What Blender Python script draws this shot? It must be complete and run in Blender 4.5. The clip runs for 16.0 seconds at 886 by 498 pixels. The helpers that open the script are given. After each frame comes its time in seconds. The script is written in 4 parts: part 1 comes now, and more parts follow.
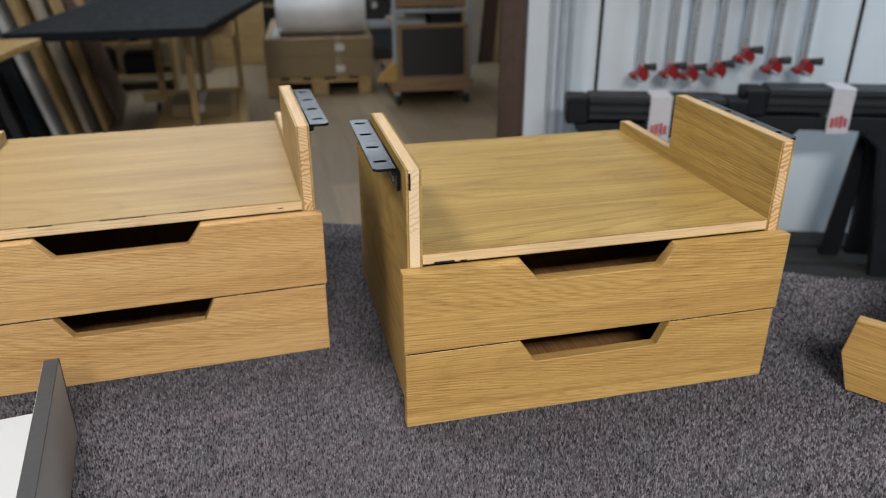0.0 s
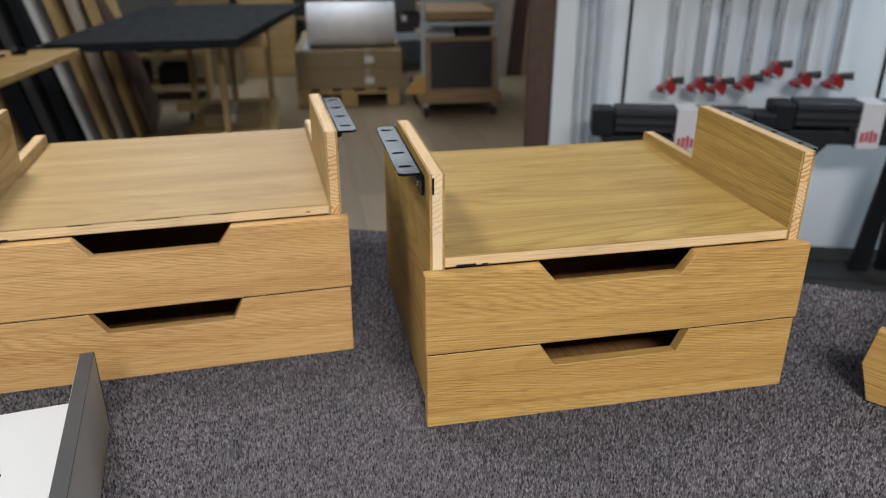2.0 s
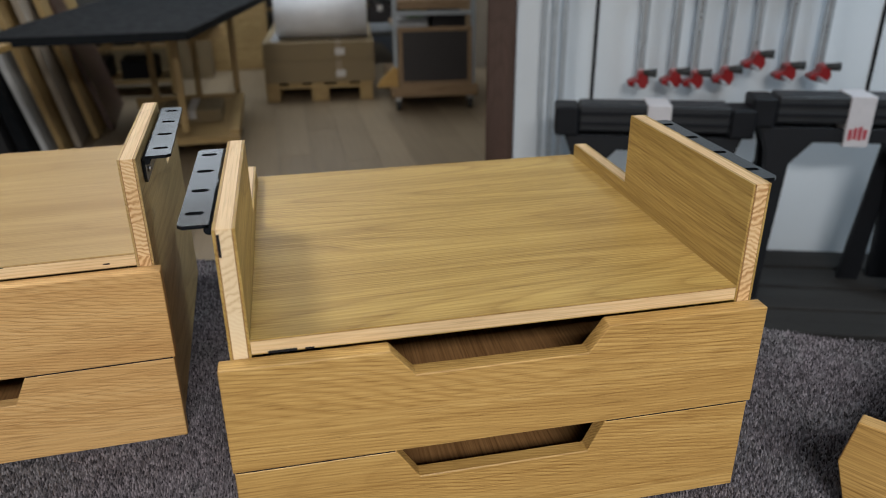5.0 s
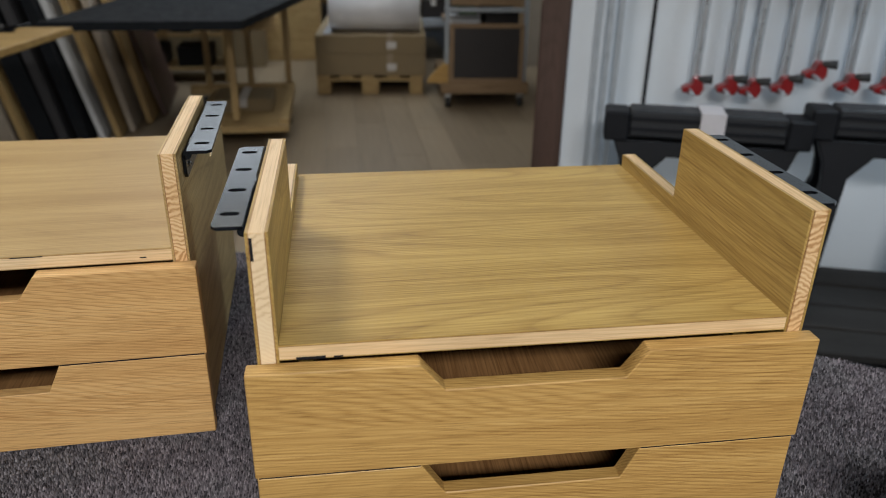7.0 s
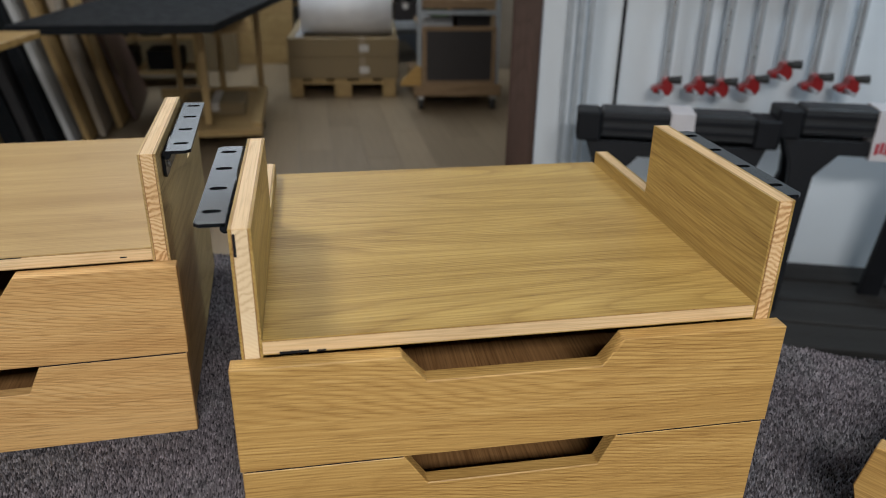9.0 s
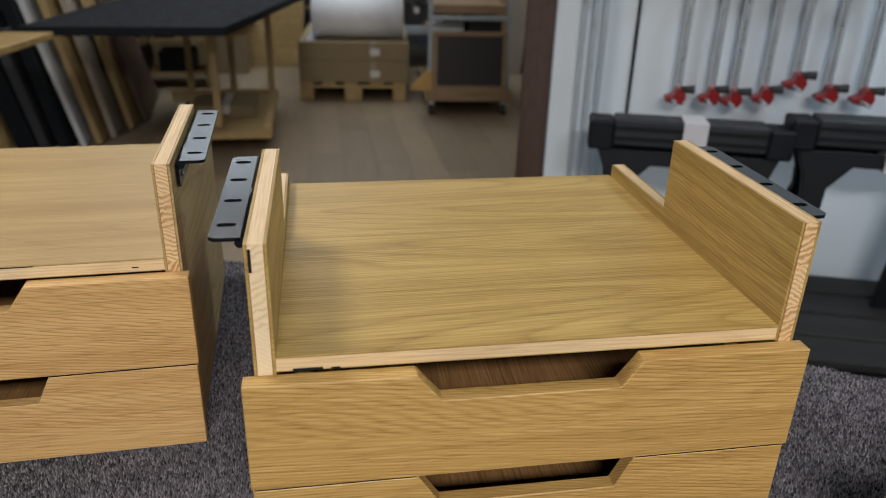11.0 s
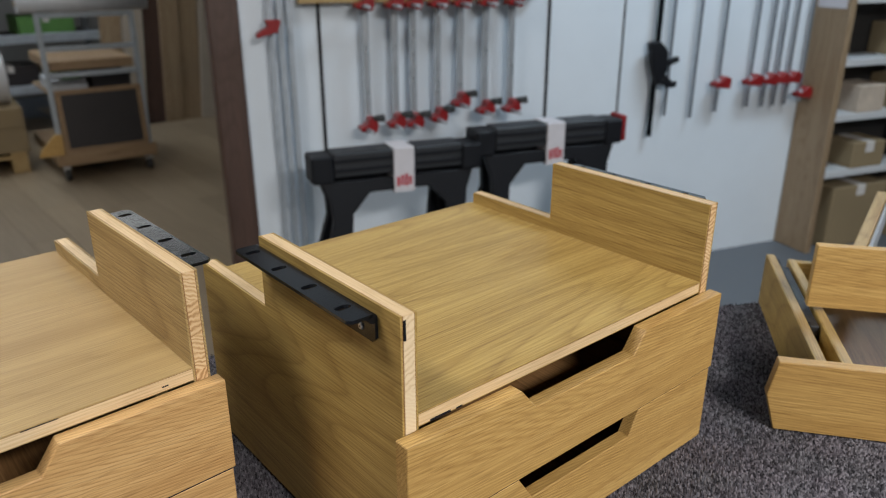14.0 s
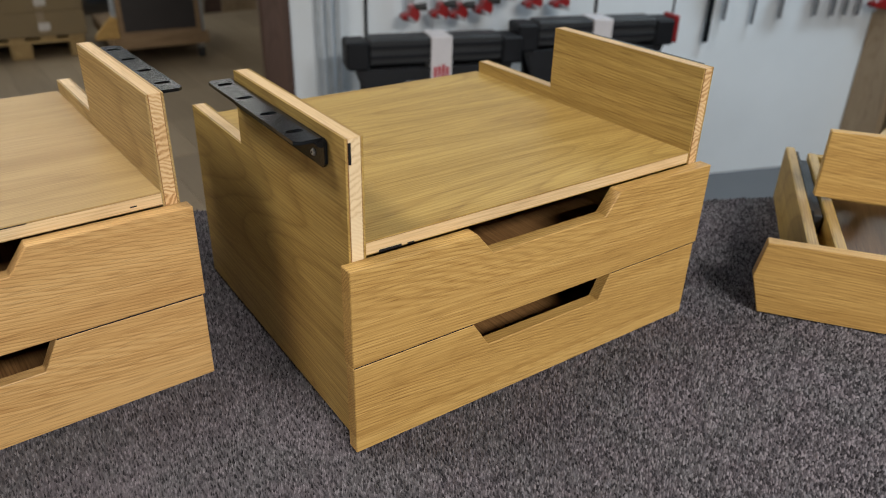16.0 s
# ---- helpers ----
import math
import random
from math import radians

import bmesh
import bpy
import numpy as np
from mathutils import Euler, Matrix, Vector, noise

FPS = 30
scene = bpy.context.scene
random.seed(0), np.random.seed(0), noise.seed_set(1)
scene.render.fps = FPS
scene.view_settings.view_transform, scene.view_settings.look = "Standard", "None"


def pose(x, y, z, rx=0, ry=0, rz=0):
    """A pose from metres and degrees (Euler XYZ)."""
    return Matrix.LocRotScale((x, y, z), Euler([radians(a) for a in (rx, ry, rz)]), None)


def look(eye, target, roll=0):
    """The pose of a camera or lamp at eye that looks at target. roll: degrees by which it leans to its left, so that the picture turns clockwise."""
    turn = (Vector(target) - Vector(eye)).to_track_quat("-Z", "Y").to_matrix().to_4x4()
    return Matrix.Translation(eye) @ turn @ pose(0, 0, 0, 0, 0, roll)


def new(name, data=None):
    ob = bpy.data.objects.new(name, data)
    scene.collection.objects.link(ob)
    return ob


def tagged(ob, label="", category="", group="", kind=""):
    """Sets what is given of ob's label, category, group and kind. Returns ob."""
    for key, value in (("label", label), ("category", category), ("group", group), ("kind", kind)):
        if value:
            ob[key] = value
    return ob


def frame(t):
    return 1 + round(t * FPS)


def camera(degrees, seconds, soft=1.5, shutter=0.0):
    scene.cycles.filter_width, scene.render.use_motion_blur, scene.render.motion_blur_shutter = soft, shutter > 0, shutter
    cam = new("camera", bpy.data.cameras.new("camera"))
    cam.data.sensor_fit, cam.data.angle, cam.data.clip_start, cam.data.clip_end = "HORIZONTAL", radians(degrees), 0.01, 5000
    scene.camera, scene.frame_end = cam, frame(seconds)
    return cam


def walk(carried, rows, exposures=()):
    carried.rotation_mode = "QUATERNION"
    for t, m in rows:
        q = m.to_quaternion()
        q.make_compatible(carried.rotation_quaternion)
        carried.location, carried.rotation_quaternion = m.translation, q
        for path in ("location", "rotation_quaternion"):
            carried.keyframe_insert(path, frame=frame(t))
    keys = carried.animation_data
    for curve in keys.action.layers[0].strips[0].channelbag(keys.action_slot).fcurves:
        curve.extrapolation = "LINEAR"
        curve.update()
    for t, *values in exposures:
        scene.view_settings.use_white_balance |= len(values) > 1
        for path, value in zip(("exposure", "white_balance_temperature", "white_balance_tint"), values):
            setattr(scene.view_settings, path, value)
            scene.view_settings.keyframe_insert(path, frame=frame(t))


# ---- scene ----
cam = camera(61.5, 16.0, 1.0)
cam.data.dof.use_dof, cam.data.dof.focus_distance, cam.data.dof.aperture_fstop = True, 0.68, 6.2
PATH = [
    (0, (-0.118, -0.663, 0.529), (0.309, 1.105, -0.304), 0),
    (0.2, (-0.1574, -0.6692, 0.5404), (0.1546, 1.1288, -0.2786), 0.46),
    (0.5, (-0.189, -0.66, 0.53), (0.038, 1.16, -0.268), 0.8),
    (0.9, (-0.1742, -0.6774, 0.5322), (0.0194, 1.1468, -0.2648), 0.86),
    (1, (-0.172, -0.667, 0.529), (0.044, 1.154, -0.269), 1),
    (1.5, (-0.139, -0.684, 0.531), (0.162, 1.124, -0.27), 0.8),
    (2, (-0.119, -0.685, 0.528), (0.243, 1.111, -0.274), 0),
    (2.5, (-0.096, -0.679, 0.523), (0.331, 1.104, -0.274), 0.1),
    (3, (-0.067, -0.644, 0.516), (0.371, 1.126, -0.306), -0.7),
    (3.5, (-0.029, -0.579, 0.518), (0.436, 1.184, -0.303), -0.3),
    (4, (0.022, -0.526, 0.499), (0.433, 1.232, -0.36), -1.3),
    (4.2, (0.056, -0.514, 0.494), (0.451, 1.265, -0.329), -1.4),
    (6.3, (0.073, -0.468, 0.506), (0.405, 1.32, -0.326), 1.2),
    (6.5, (0.069, -0.467, 0.503), (0.373, 1.332, -0.314), 1.1),
    (7, (0.077, -0.464, 0.502), (0.336, 1.334, -0.334), 0.9),
    (7.5, (0.083, -0.464, 0.5), (0.352, 1.335, -0.333), 1.2),
    (8, (0.072, -0.468, 0.502), (0.332, 1.331, -0.335), 1.3),
    (8.5, (0.073, -0.475, 0.507), (0.367, 1.323, -0.32), 0.7),
    (8.7, (0.071, -0.479, 0.502), (0.394, 1.312, -0.327), 0.9),
    (10.8, (0.073, -0.461, 0.5), (0.404, 1.336, -0.314), 1.2),
    (11, (0.065, -0.463, 0.506), (0.374, 1.335, -0.313), 1.6),
    (11.5, (0.054, -0.453, 0.503), (0.387, 1.328, -0.343), 2.1),
    (12, (0.043, -0.454, 0.518), (0.425, 1.323, -0.317), 2.7),
    (12.2, (0.0204, -0.4414, 0.5082), (0.4774, 1.3264, -0.3082), 3.36),
    (12.3, (-0.0074, -0.4326, 0.5018), (0.5056, 1.3216, -0.3108), 2.94),
    (12.5, (-0.08, -0.413, 0.503), (0.646, 1.255, -0.327), 1.4),
    (12.7, (-0.1636, -0.4082, 0.52), (0.723, 1.183, -0.305), -0.56),
    (13, (-0.242, -0.411, 0.539), (0.851, 1.083, -0.218), 0.2),
    (13.5, (-0.276, -0.402, 0.541), (0.879, 1.06, -0.184), -0.2),
    (14, (-0.287, -0.388, 0.548), (0.906, 1.041, -0.182), -0.1),
    (14.5, (-0.291, -0.387, 0.525), (0.886, 1.056, -0.204), 0.5),
    (15, (-0.279, -0.418, 0.499), (0.841, 1.025, -0.315), 0.5),
    (15.5, (-0.265, -0.46, 0.488), (0.811, 0.969, -0.405), 0.7),
    (16, (-0.236, -0.46, 0.489), (0.785, 0.979, -0.452), 1.6),
]
walk(cam, [(t, look(eye, target, roll)) for t, eye, target, roll in PATH],
     [(0, -0.06, 6380, 10), (2.5, -0.10, 6420, 10), (4, -0.23, 6450, 10), (11, -0.24, 6420, 10), (13, -0.15, 6300, 10), (14.5, -0.13, 6400, 10), (16, -0.11, 6750, 10)])

# ---- light ----
FLOOR, CEIL = -0.815, 2.05
world = bpy.data.worlds.new("world")
scene.world = world
world.use_nodes = True
world.node_tree.nodes["Background"].inputs[0].default_value = (0.75, 0.85, 1.0, 1)
world.node_tree.nodes["Background"].inputs[1].default_value = 0.03


def ceiling_lamp(x, y, sx, sy, watts, colour=(1.0, 0.965, 0.92)):
    data = bpy.data.lights.new("ceiling_lamp", "AREA")
    data.shape, data.size, data.size_y, data.energy, data.color = "RECTANGLE", sx, sy, watts, colour
    ob = new("ceiling_lamp", data)
    ob.matrix_world = pose(x, y, CEIL - 0.06, 0, 0, 0)
    return ob


ceiling_lamp(0.1, -2.5, 1.4, 0.45, 172)
ceiling_lamp(-1.02, 0.95, 0.5, 0.9, 40)
# unseen cool lamp, added to brighten the white wall
ceiling_lamp(2.5, 0.45, 1.0, 0.35, 36, (0.74, 0.89, 1.0))
ceiling_lamp(-0.6, 3.4, 1.3, 0.35, 16, (1.0, 0.97, 0.90))
ceiling_lamp(-0.3, 6.0, 2.5, 2.0, 60, (0.82, 0.91, 1.0))
ceiling_lamp(1.5, 5.4, 1.0, 0.35, 10, (0.98, 0.99, 0.96))


# ---- materials ----
def material(name, rough=0.6, metal=0.0, spec=0.5):
    m = bpy.data.materials.new(name)
    m.use_nodes = True
    b = m.node_tree.nodes["Principled BSDF"]
    b.inputs["Roughness"].default_value, b.inputs["Metallic"].default_value = rough, metal
    b.inputs["Specular IOR Level"].default_value = spec
    return m, m.node_tree, b


def coords(nt, scale, rand=0.0):
    """Object coordinates, stretched, and shifted from object to object."""
    tc, mp = nt.nodes.new("ShaderNodeTexCoord"), nt.nodes.new("ShaderNodeMapping")
    mp.inputs["Scale"].default_value = scale
    nt.links.new(tc.outputs["Object"], mp.inputs["Vector"])
    if not rand:
        return mp.outputs[0]
    info, mul, add = nt.nodes.new("ShaderNodeObjectInfo"), nt.nodes.new("ShaderNodeMath"), nt.nodes.new("ShaderNodeVectorMath")
    mul.operation, mul.inputs[1].default_value = "MULTIPLY", rand
    nt.links.new(info.outputs["Random"], mul.inputs[0])
    nt.links.new(mp.outputs[0], add.inputs[0])
    nt.links.new(mul.outputs[0], add.inputs[1])
    return add.outputs[0]


def noise_tex(nt, vec, scale=1.0, detail=3.0, rough=0.55, dist=0.0):
    n = nt.nodes.new("ShaderNodeTexNoise")
    n.inputs["Scale"].default_value, n.inputs["Detail"].default_value = scale, detail
    n.inputs["Roughness"].default_value, n.inputs["Distortion"].default_value = rough, dist
    if vec:
        nt.links.new(vec, n.inputs["Vector"])
    return n.outputs["Fac"]


def math_node(nt, op, a, b=0.0, clamp=False):
    n = nt.nodes.new("ShaderNodeMath")
    n.operation, n.use_clamp = op, clamp
    for i, v in enumerate((a, b)):
        if isinstance(v, (int, float)):
            n.inputs[i].default_value = v
        else:
            nt.links.new(v, n.inputs[i])
    return n.outputs[0]


def ramp(nt, fac, *stops):
    r = nt.nodes.new("ShaderNodeValToRGB")
    e = r.color_ramp.elements
    while len(e) < len(stops):
        e.new(0.5)
    for el, (p, c) in zip(e, stops):
        el.position, el.color = p, (*c, 1)
    nt.links.new(fac, r.inputs[0])
    return r.outputs[0]


def mix(nt, fac, a, b, kind="MIX"):
    n = nt.nodes.new("ShaderNodeMix")
    n.data_type, n.blend_type = "RGBA", kind
    if isinstance(fac, (int, float)):
        n.inputs[0].default_value = fac
    else:
        nt.links.new(fac, n.inputs[0])
    for i, v in ((6, a), (7, b)):
        if isinstance(v, tuple):
            n.inputs[i].default_value = (*v, 1)
        else:
            nt.links.new(v, n.inputs[i])
    return n.outputs[2]


def bump(nt, bsdf, height, strength=0.3, distance=0.001):
    n = nt.nodes.new("ShaderNodeBump")
    n.inputs["Strength"].default_value, n.inputs["Distance"].default_value = strength, distance
    nt.links.new(height, n.inputs["Height"])
    nt.links.new(n.outputs[0], bsdf.inputs["Normal"])


def wood(name, axis, light, mid, dark, figure=1.0, rough=0.47, fine=1.0, stave=0.0, slant=0.0):
    """Wood with growth lines, fibres and pores; the grain runs along the axis 0, 1 or 2; stave: the width of glued strips."""
    m, nt, b = material(name, rough)

    def along(a, c):
        return tuple(a if i == axis else c for i in range(3))

    def link(vec, scale):
        n = nt.nodes.new("ShaderNodeVectorMath")
        n.operation = "MULTIPLY"
        n.inputs[1].default_value = scale
        nt.links.new(vec, n.inputs[0])
        return n.outputs[0]
    vec = coords(nt, (1, 1, 1), 7.3)
    strip = None
    if stave:
        snap, white, shift = nt.nodes.new("ShaderNodeVectorMath"), nt.nodes.new("ShaderNodeTexWhiteNoise"), nt.nodes.new("ShaderNodeVectorMath")
        snap.operation = "SNAP"
        snap.inputs[1].default_value = along(50.0, stave)
        nt.links.new(vec, snap.inputs[0])
        nt.links.new(snap.outputs[0], white.inputs["Vector"])
        shift.operation = "MULTIPLY_ADD"
        shift.inputs[1].default_value = (9.0, 9.0, 9.0)
        nt.links.new(white.outputs["Color"], shift.inputs[0])
        nt.links.new(vec, shift.inputs[2])
        vec, strip = shift.outputs[0], white.outputs["Value"]
    big = noise_tex(nt, link(vec, along(1.5, 5.0)), 1.0, 0.8, 0.4)
    wobble = noise_tex(nt, link(vec, along(4.5, 80.0)), 1.0, 1.5, 0.5)
    over = nt.nodes.new("ShaderNodeVectorMath")
    over.operation = "DOT_PRODUCT"
    over.inputs[1].default_value = along(1450.0 * slant, 1450.0)
    nt.links.new(vec, over.inputs[0])
    uneven = noise_tex(nt, link(vec, along(0.5, 75.0)), 1.0, 2.0, 0.6)
    phase = math_node(nt, "ADD", math_node(nt, "MULTIPLY", big, 60.0 + 110.0 * figure), math_node(nt, "MULTIPLY", wobble, 6.0))
    phase = math_node(nt, "ADD", phase, math_node(nt, "MULTIPLY", uneven, 15.0))
    phase = math_node(nt, "ADD", phase, over.outputs["Value"])
    rings = math_node(nt, "MULTIPLY_ADD", math_node(nt, "SINE", phase), 0.5)
    rings.node.inputs[2].default_value = 0.5
    rings = math_node(nt, "POWER", rings, 0.55)
    fibre = noise_tex(nt, link(vec, along(3.6, 420.0)), 1.0, 5.0, 0.68)
    pore = noise_tex(nt, link(vec, along(26.0, 900.0)), 1.0, 2.0, 0.5)
    tone = noise_tex(nt, link(vec, along(1.3, 30.0)), 1.0, 3.0)
    strength = math_node(nt, "MULTIPLY", math_node(nt, "SUBTRACT", noise_tex(nt, link(vec, along(2.0, 34.0)), 1.0, 2.0), 0.20), 0.30 * min(figure, 1.5))
    fac = math_node(nt, "ADD", math_node(nt, "MULTIPLY", rings, strength), math_node(nt, "MULTIPLY", fibre, 0.46 * fine))
    fac = math_node(nt, "ADD", fac, math_node(nt, "MULTIPLY", tone, 0.46 + 0.5 * (0.55 - 0.55 * fine)))
    if strip:
        fac = math_node(nt, "ADD", fac, math_node(nt, "MULTIPLY", math_node(nt, "SUBTRACT", strip, 0.5), 0.13))
    colour = ramp(nt, fac, (0.36, dark), (0.60, mid), (0.82, light))
    pores = ramp(nt, pore, (0.34, (0.50, 0.44, 0.38)), (0.46, (1, 1, 1)))
    colour = mix(nt, 0.5 * fine, colour, pores, "MULTIPLY")
    course = nt.nodes.new("ShaderNodeVectorMath")
    course.operation = "DOT_PRODUCT"
    course.inputs[1].default_value = along(1800.0 * slant, 1800.0)
    nt.links.new(vec, course.inputs[0])
    sweep = math_node(nt, "MULTIPLY", noise_tex(nt, link(vec, along(1.4, 4.0)), 1.0, 0.5, 0.4), 115.0)
    jitter = math_node(nt, "MULTIPLY", noise_tex(nt, link(vec, along(9.0, 110.0)), 1.0, 1.0), 7.0)
    saw = math_node(nt, "FRACT", math_node(nt, "MULTIPLY", math_node(nt, "ADD", math_node(nt, "ADD", course.outputs["Value"], sweep), jitter), 0.159))
    line = ramp(nt, saw, (0.0, (0.93, 0.91, 0.88)), (0.06, (0.56, 0.47, 0.37)), (0.15, (0.68, 0.60, 0.51)), (0.36, (0.97, 0.96, 0.94)), (0.80, (1.04, 1.04, 1.03)))
    weight = ramp(nt, noise_tex(nt, link(vec, along(3.0, 26.0)), 1.0, 3.0), (0.36, (0.08,) * 3), (0.62, (0.85,) * 3))
    colour = mix(nt, math_node(nt, "MULTIPLY", weight, fine), colour, line, "MULTIPLY")
    hair = noise_tex(nt, link(vec, along(5.0, 330.0)), 1.0, 2.0, 0.5)
    colour = mix(nt, 0.40 * fine, colour, ramp(nt, hair, (0.33, (0.66, 0.58, 0.48)), (0.40, (1, 1, 1))), "MULTIPLY")
    arch = noise_tex(nt, link(vec, along(1.25, 9.0)), 1.0, 0.5, 0.4)
    ripple = noise_tex(nt, link(vec, along(7.0, 40.0)), 1.0, 1.0, 0.5)
    vein = math_node(nt, "FRACT", math_node(nt, "ADD", math_node(nt, "MULTIPLY", arch, 19.0), math_node(nt, "MULTIPLY", ripple, 0.30)))
    colour = mix(nt, (0.28 if stave else 0.75) * min(figure, 1.2) / 1.2, colour, ramp(nt, vein, (0.0, (0.92, 0.90, 0.87)), (0.05, (0.70, 0.64, 0.56)), (0.16, (0.88, 0.84, 0.79)), (0.42, (1, 1, 1)), (0.85, (1.04, 1.04, 1.03)), (1.0, (0.92, 0.90, 0.87))), "MULTIPLY")
    nt.links.new(colour, b.inputs["Base Color"])
    bump(nt, b, math_node(nt, "ADD", fibre, math_node(nt, "MULTIPLY", pore, 0.6)), 0.25 * fine, 0.0006)
    return m


OAK = ((0.572, 0.412, 0.152), (0.488, 0.335, 0.107), (0.345, 0.222, 0.062))
PALE = ((0.575, 0.432, 0.215), (0.505, 0.362, 0.162), (0.375, 0.250, 0.098))
FRONT = ((0.648, 0.438, 0.170), (0.560, 0.356, 0.118), (0.405, 0.234, 0.068))
PALE_FRONT = ((0.700, 0.485, 0.234), (0.640, 0.402, 0.166), (0.490, 0.276, 0.100))
oak_x = wood("oak_x", 0, *OAK, 1.5, fine=0.8)
oak_y = wood("oak_y", 1, *OAK, 1.3, fine=0.85)
pale_x = wood("pale_x", 0, *PALE, 0.5, fine=0.5)
pale_y = wood("pale_y", 1, *PALE, 1.2)
front_x = wood("front_x", 0, *FRONT, 1.6, stave=0.075, slant=0.09)
pale_front_x = wood("pale_front_x", 0, *PALE_FRONT, 2.0, stave=0.08, slant=0.16)


def endgrain_material(name, dark, mid, light, size=0.034, contrast=0.62):
    """End grain of glued strips, each with its own run of growth rings."""
    m, nt, b = material(name, 0.6)
    vec = coords(nt, (1, 1, 1), 3.1)
    xyz, snap, white = nt.nodes.new("ShaderNodeSeparateXYZ"), nt.nodes.new("ShaderNodeVectorMath"), nt.nodes.new("ShaderNodeTexWhiteNoise")
    nt.links.new(vec, xyz.inputs[0])
    snap.operation = "SNAP"
    snap.inputs[1].default_value = (5.0, 5.0, size)
    nt.links.new(vec, snap.inputs[0])
    nt.links.new(snap.outputs[0], white.inputs["Vector"])
    pick = white.outputs["Value"]
    up = math_node(nt, "MULTIPLY", xyz.outputs[2], math_node(nt, "ADD", math_node(nt, "MULTIPLY", pick, 1100.0), 650.0))
    over = math_node(nt, "MULTIPLY", xyz.outputs[0], math_node(nt, "MULTIPLY", math_node(nt, "SUBTRACT", pick, 0.55), 2600.0))
    bend = math_node(nt, "MULTIPLY", noise_tex(nt, vec, 90.0, 2.0), 14.0)
    rings = math_node(nt, "SINE", math_node(nt, "ADD", math_node(nt, "ADD", up, over), bend))
    fine = noise_tex(nt, coords(nt, (900, 900, 900)), 1.0, 2.0)
    fac = math_node(nt, "ADD", math_node(nt, "MULTIPLY", rings, math_node(nt, "MULTIPLY", noise_tex(nt, vec, 60.0, 2.0), contrast)), math_node(nt, "MULTIPLY", fine, 0.3))
    fac = math_node(nt, "ADD", fac, math_node(nt, "MULTIPLY", pick, 0.3))
    fac = math_node(nt, "ADD", fac, 0.16)
    nt.links.new(ramp(nt, fac, (0.1, dark), (0.42, mid), (0.85, light)), b.inputs["Base Color"])
    return m


endgrain = endgrain_material("endgrain", (0.44, 0.235, 0.095), (0.66, 0.43, 0.21), (0.78, 0.58, 0.34))
pale_endgrain = endgrain_material("pale_endgrain", (0.60, 0.43, 0.24), (0.77, 0.60, 0.38), (0.82, 0.67, 0.45), 0.08, 0.34)
PINE = ((0.83, 0.68, 0.46), (0.79, 0.62, 0.39), (0.68, 0.48, 0.26))
pine_x = wood("pine_x", 0, *PINE, 0.5, fine=0.55)
pine_y = wood("pine_y", 1, *PINE, 0.5, fine=0.55)
pine_z = wood("pine_z", 2, (0.68, 0.46, 0.25), (0.60, 0.38, 0.18), (0.38, 0.19, 0.07))
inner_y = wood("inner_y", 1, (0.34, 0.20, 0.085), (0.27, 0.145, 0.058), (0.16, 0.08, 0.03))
brown_y = wood("brown_y", 1, (0.17, 0.095, 0.042), (0.125, 0.068, 0.030), (0.07, 0.036, 0.016))
BEECH = ((0.42, 0.30, 0.18), (0.35, 0.24, 0.14), (0.25, 0.165, 0.095))
beech_x = wood("beech_x", 0, *BEECH)
LAYER = ((0.42, 0.24, 0.10), (0.36, 0.20, 0.08), (0.25, 0.13, 0.05))
glue_x = wood("glue_x", 0, *LAYER)
glue_y = wood("glue_y", 1, *LAYER)
spruce_z = wood("spruce_z", 2, (0.55, 0.42, 0.21), (0.47, 0.34, 0.155), (0.34, 0.225, 0.095))
spruce_x = wood("spruce_x", 0, (0.55, 0.42, 0.21), (0.47, 0.34, 0.155), (0.34, 0.225, 0.095))
spruce_y = wood("spruce_y", 1, (0.55, 0.42, 0.21), (0.47, 0.34, 0.155), (0.34, 0.225, 0.095))
walnut_z = wood("walnut_z", 2, (0.115, 0.068, 0.050), (0.090, 0.052, 0.040), (0.060, 0.034, 0.026))
veneer_z = wood("veneer_z", 2, (0.40, 0.30, 0.19), (0.34, 0.25, 0.155), (0.26, 0.18, 0.11))
dark_board_x = wood("dark_board_x", 0, (0.038, 0.036, 0.034), (0.026, 0.025, 0.024), (0.015, 0.014, 0.014), rough=0.8)


def plain(name, colour, rough=0.5, metal=0.0, vary=0.12, scale=14.0, relief=0.0, grain=180.0):
    """A plain surface with faint stains and fine grain."""
    m, nt, b = material(name, rough, metal)
    big = noise_tex(nt, coords(nt, (scale,) * 3, 9), 1.0, 4.0)
    fine = noise_tex(nt, coords(nt, (grain,) * 3, 5), 1.0, 2.0)
    fac = math_node(nt, "ADD", math_node(nt, "MULTIPLY", big, 0.65), math_node(nt, "MULTIPLY", fine, 0.35))
    lo, hi = tuple(c * (1 - vary) for c in colour), tuple(min(1, c * (1 + vary)) for c in colour)
    nt.links.new(ramp(nt, fac, (0.3, lo), (0.7, hi)), b.inputs["Base Color"])
    nt.links.new(ramp(nt, big, (0.25, (rough * 0.8,) * 3), (0.75, (min(1, rough * 1.2),) * 3)), b.inputs["Roughness"])
    if relief:
        bump(nt, b, fine, relief, 0.001)
    return m


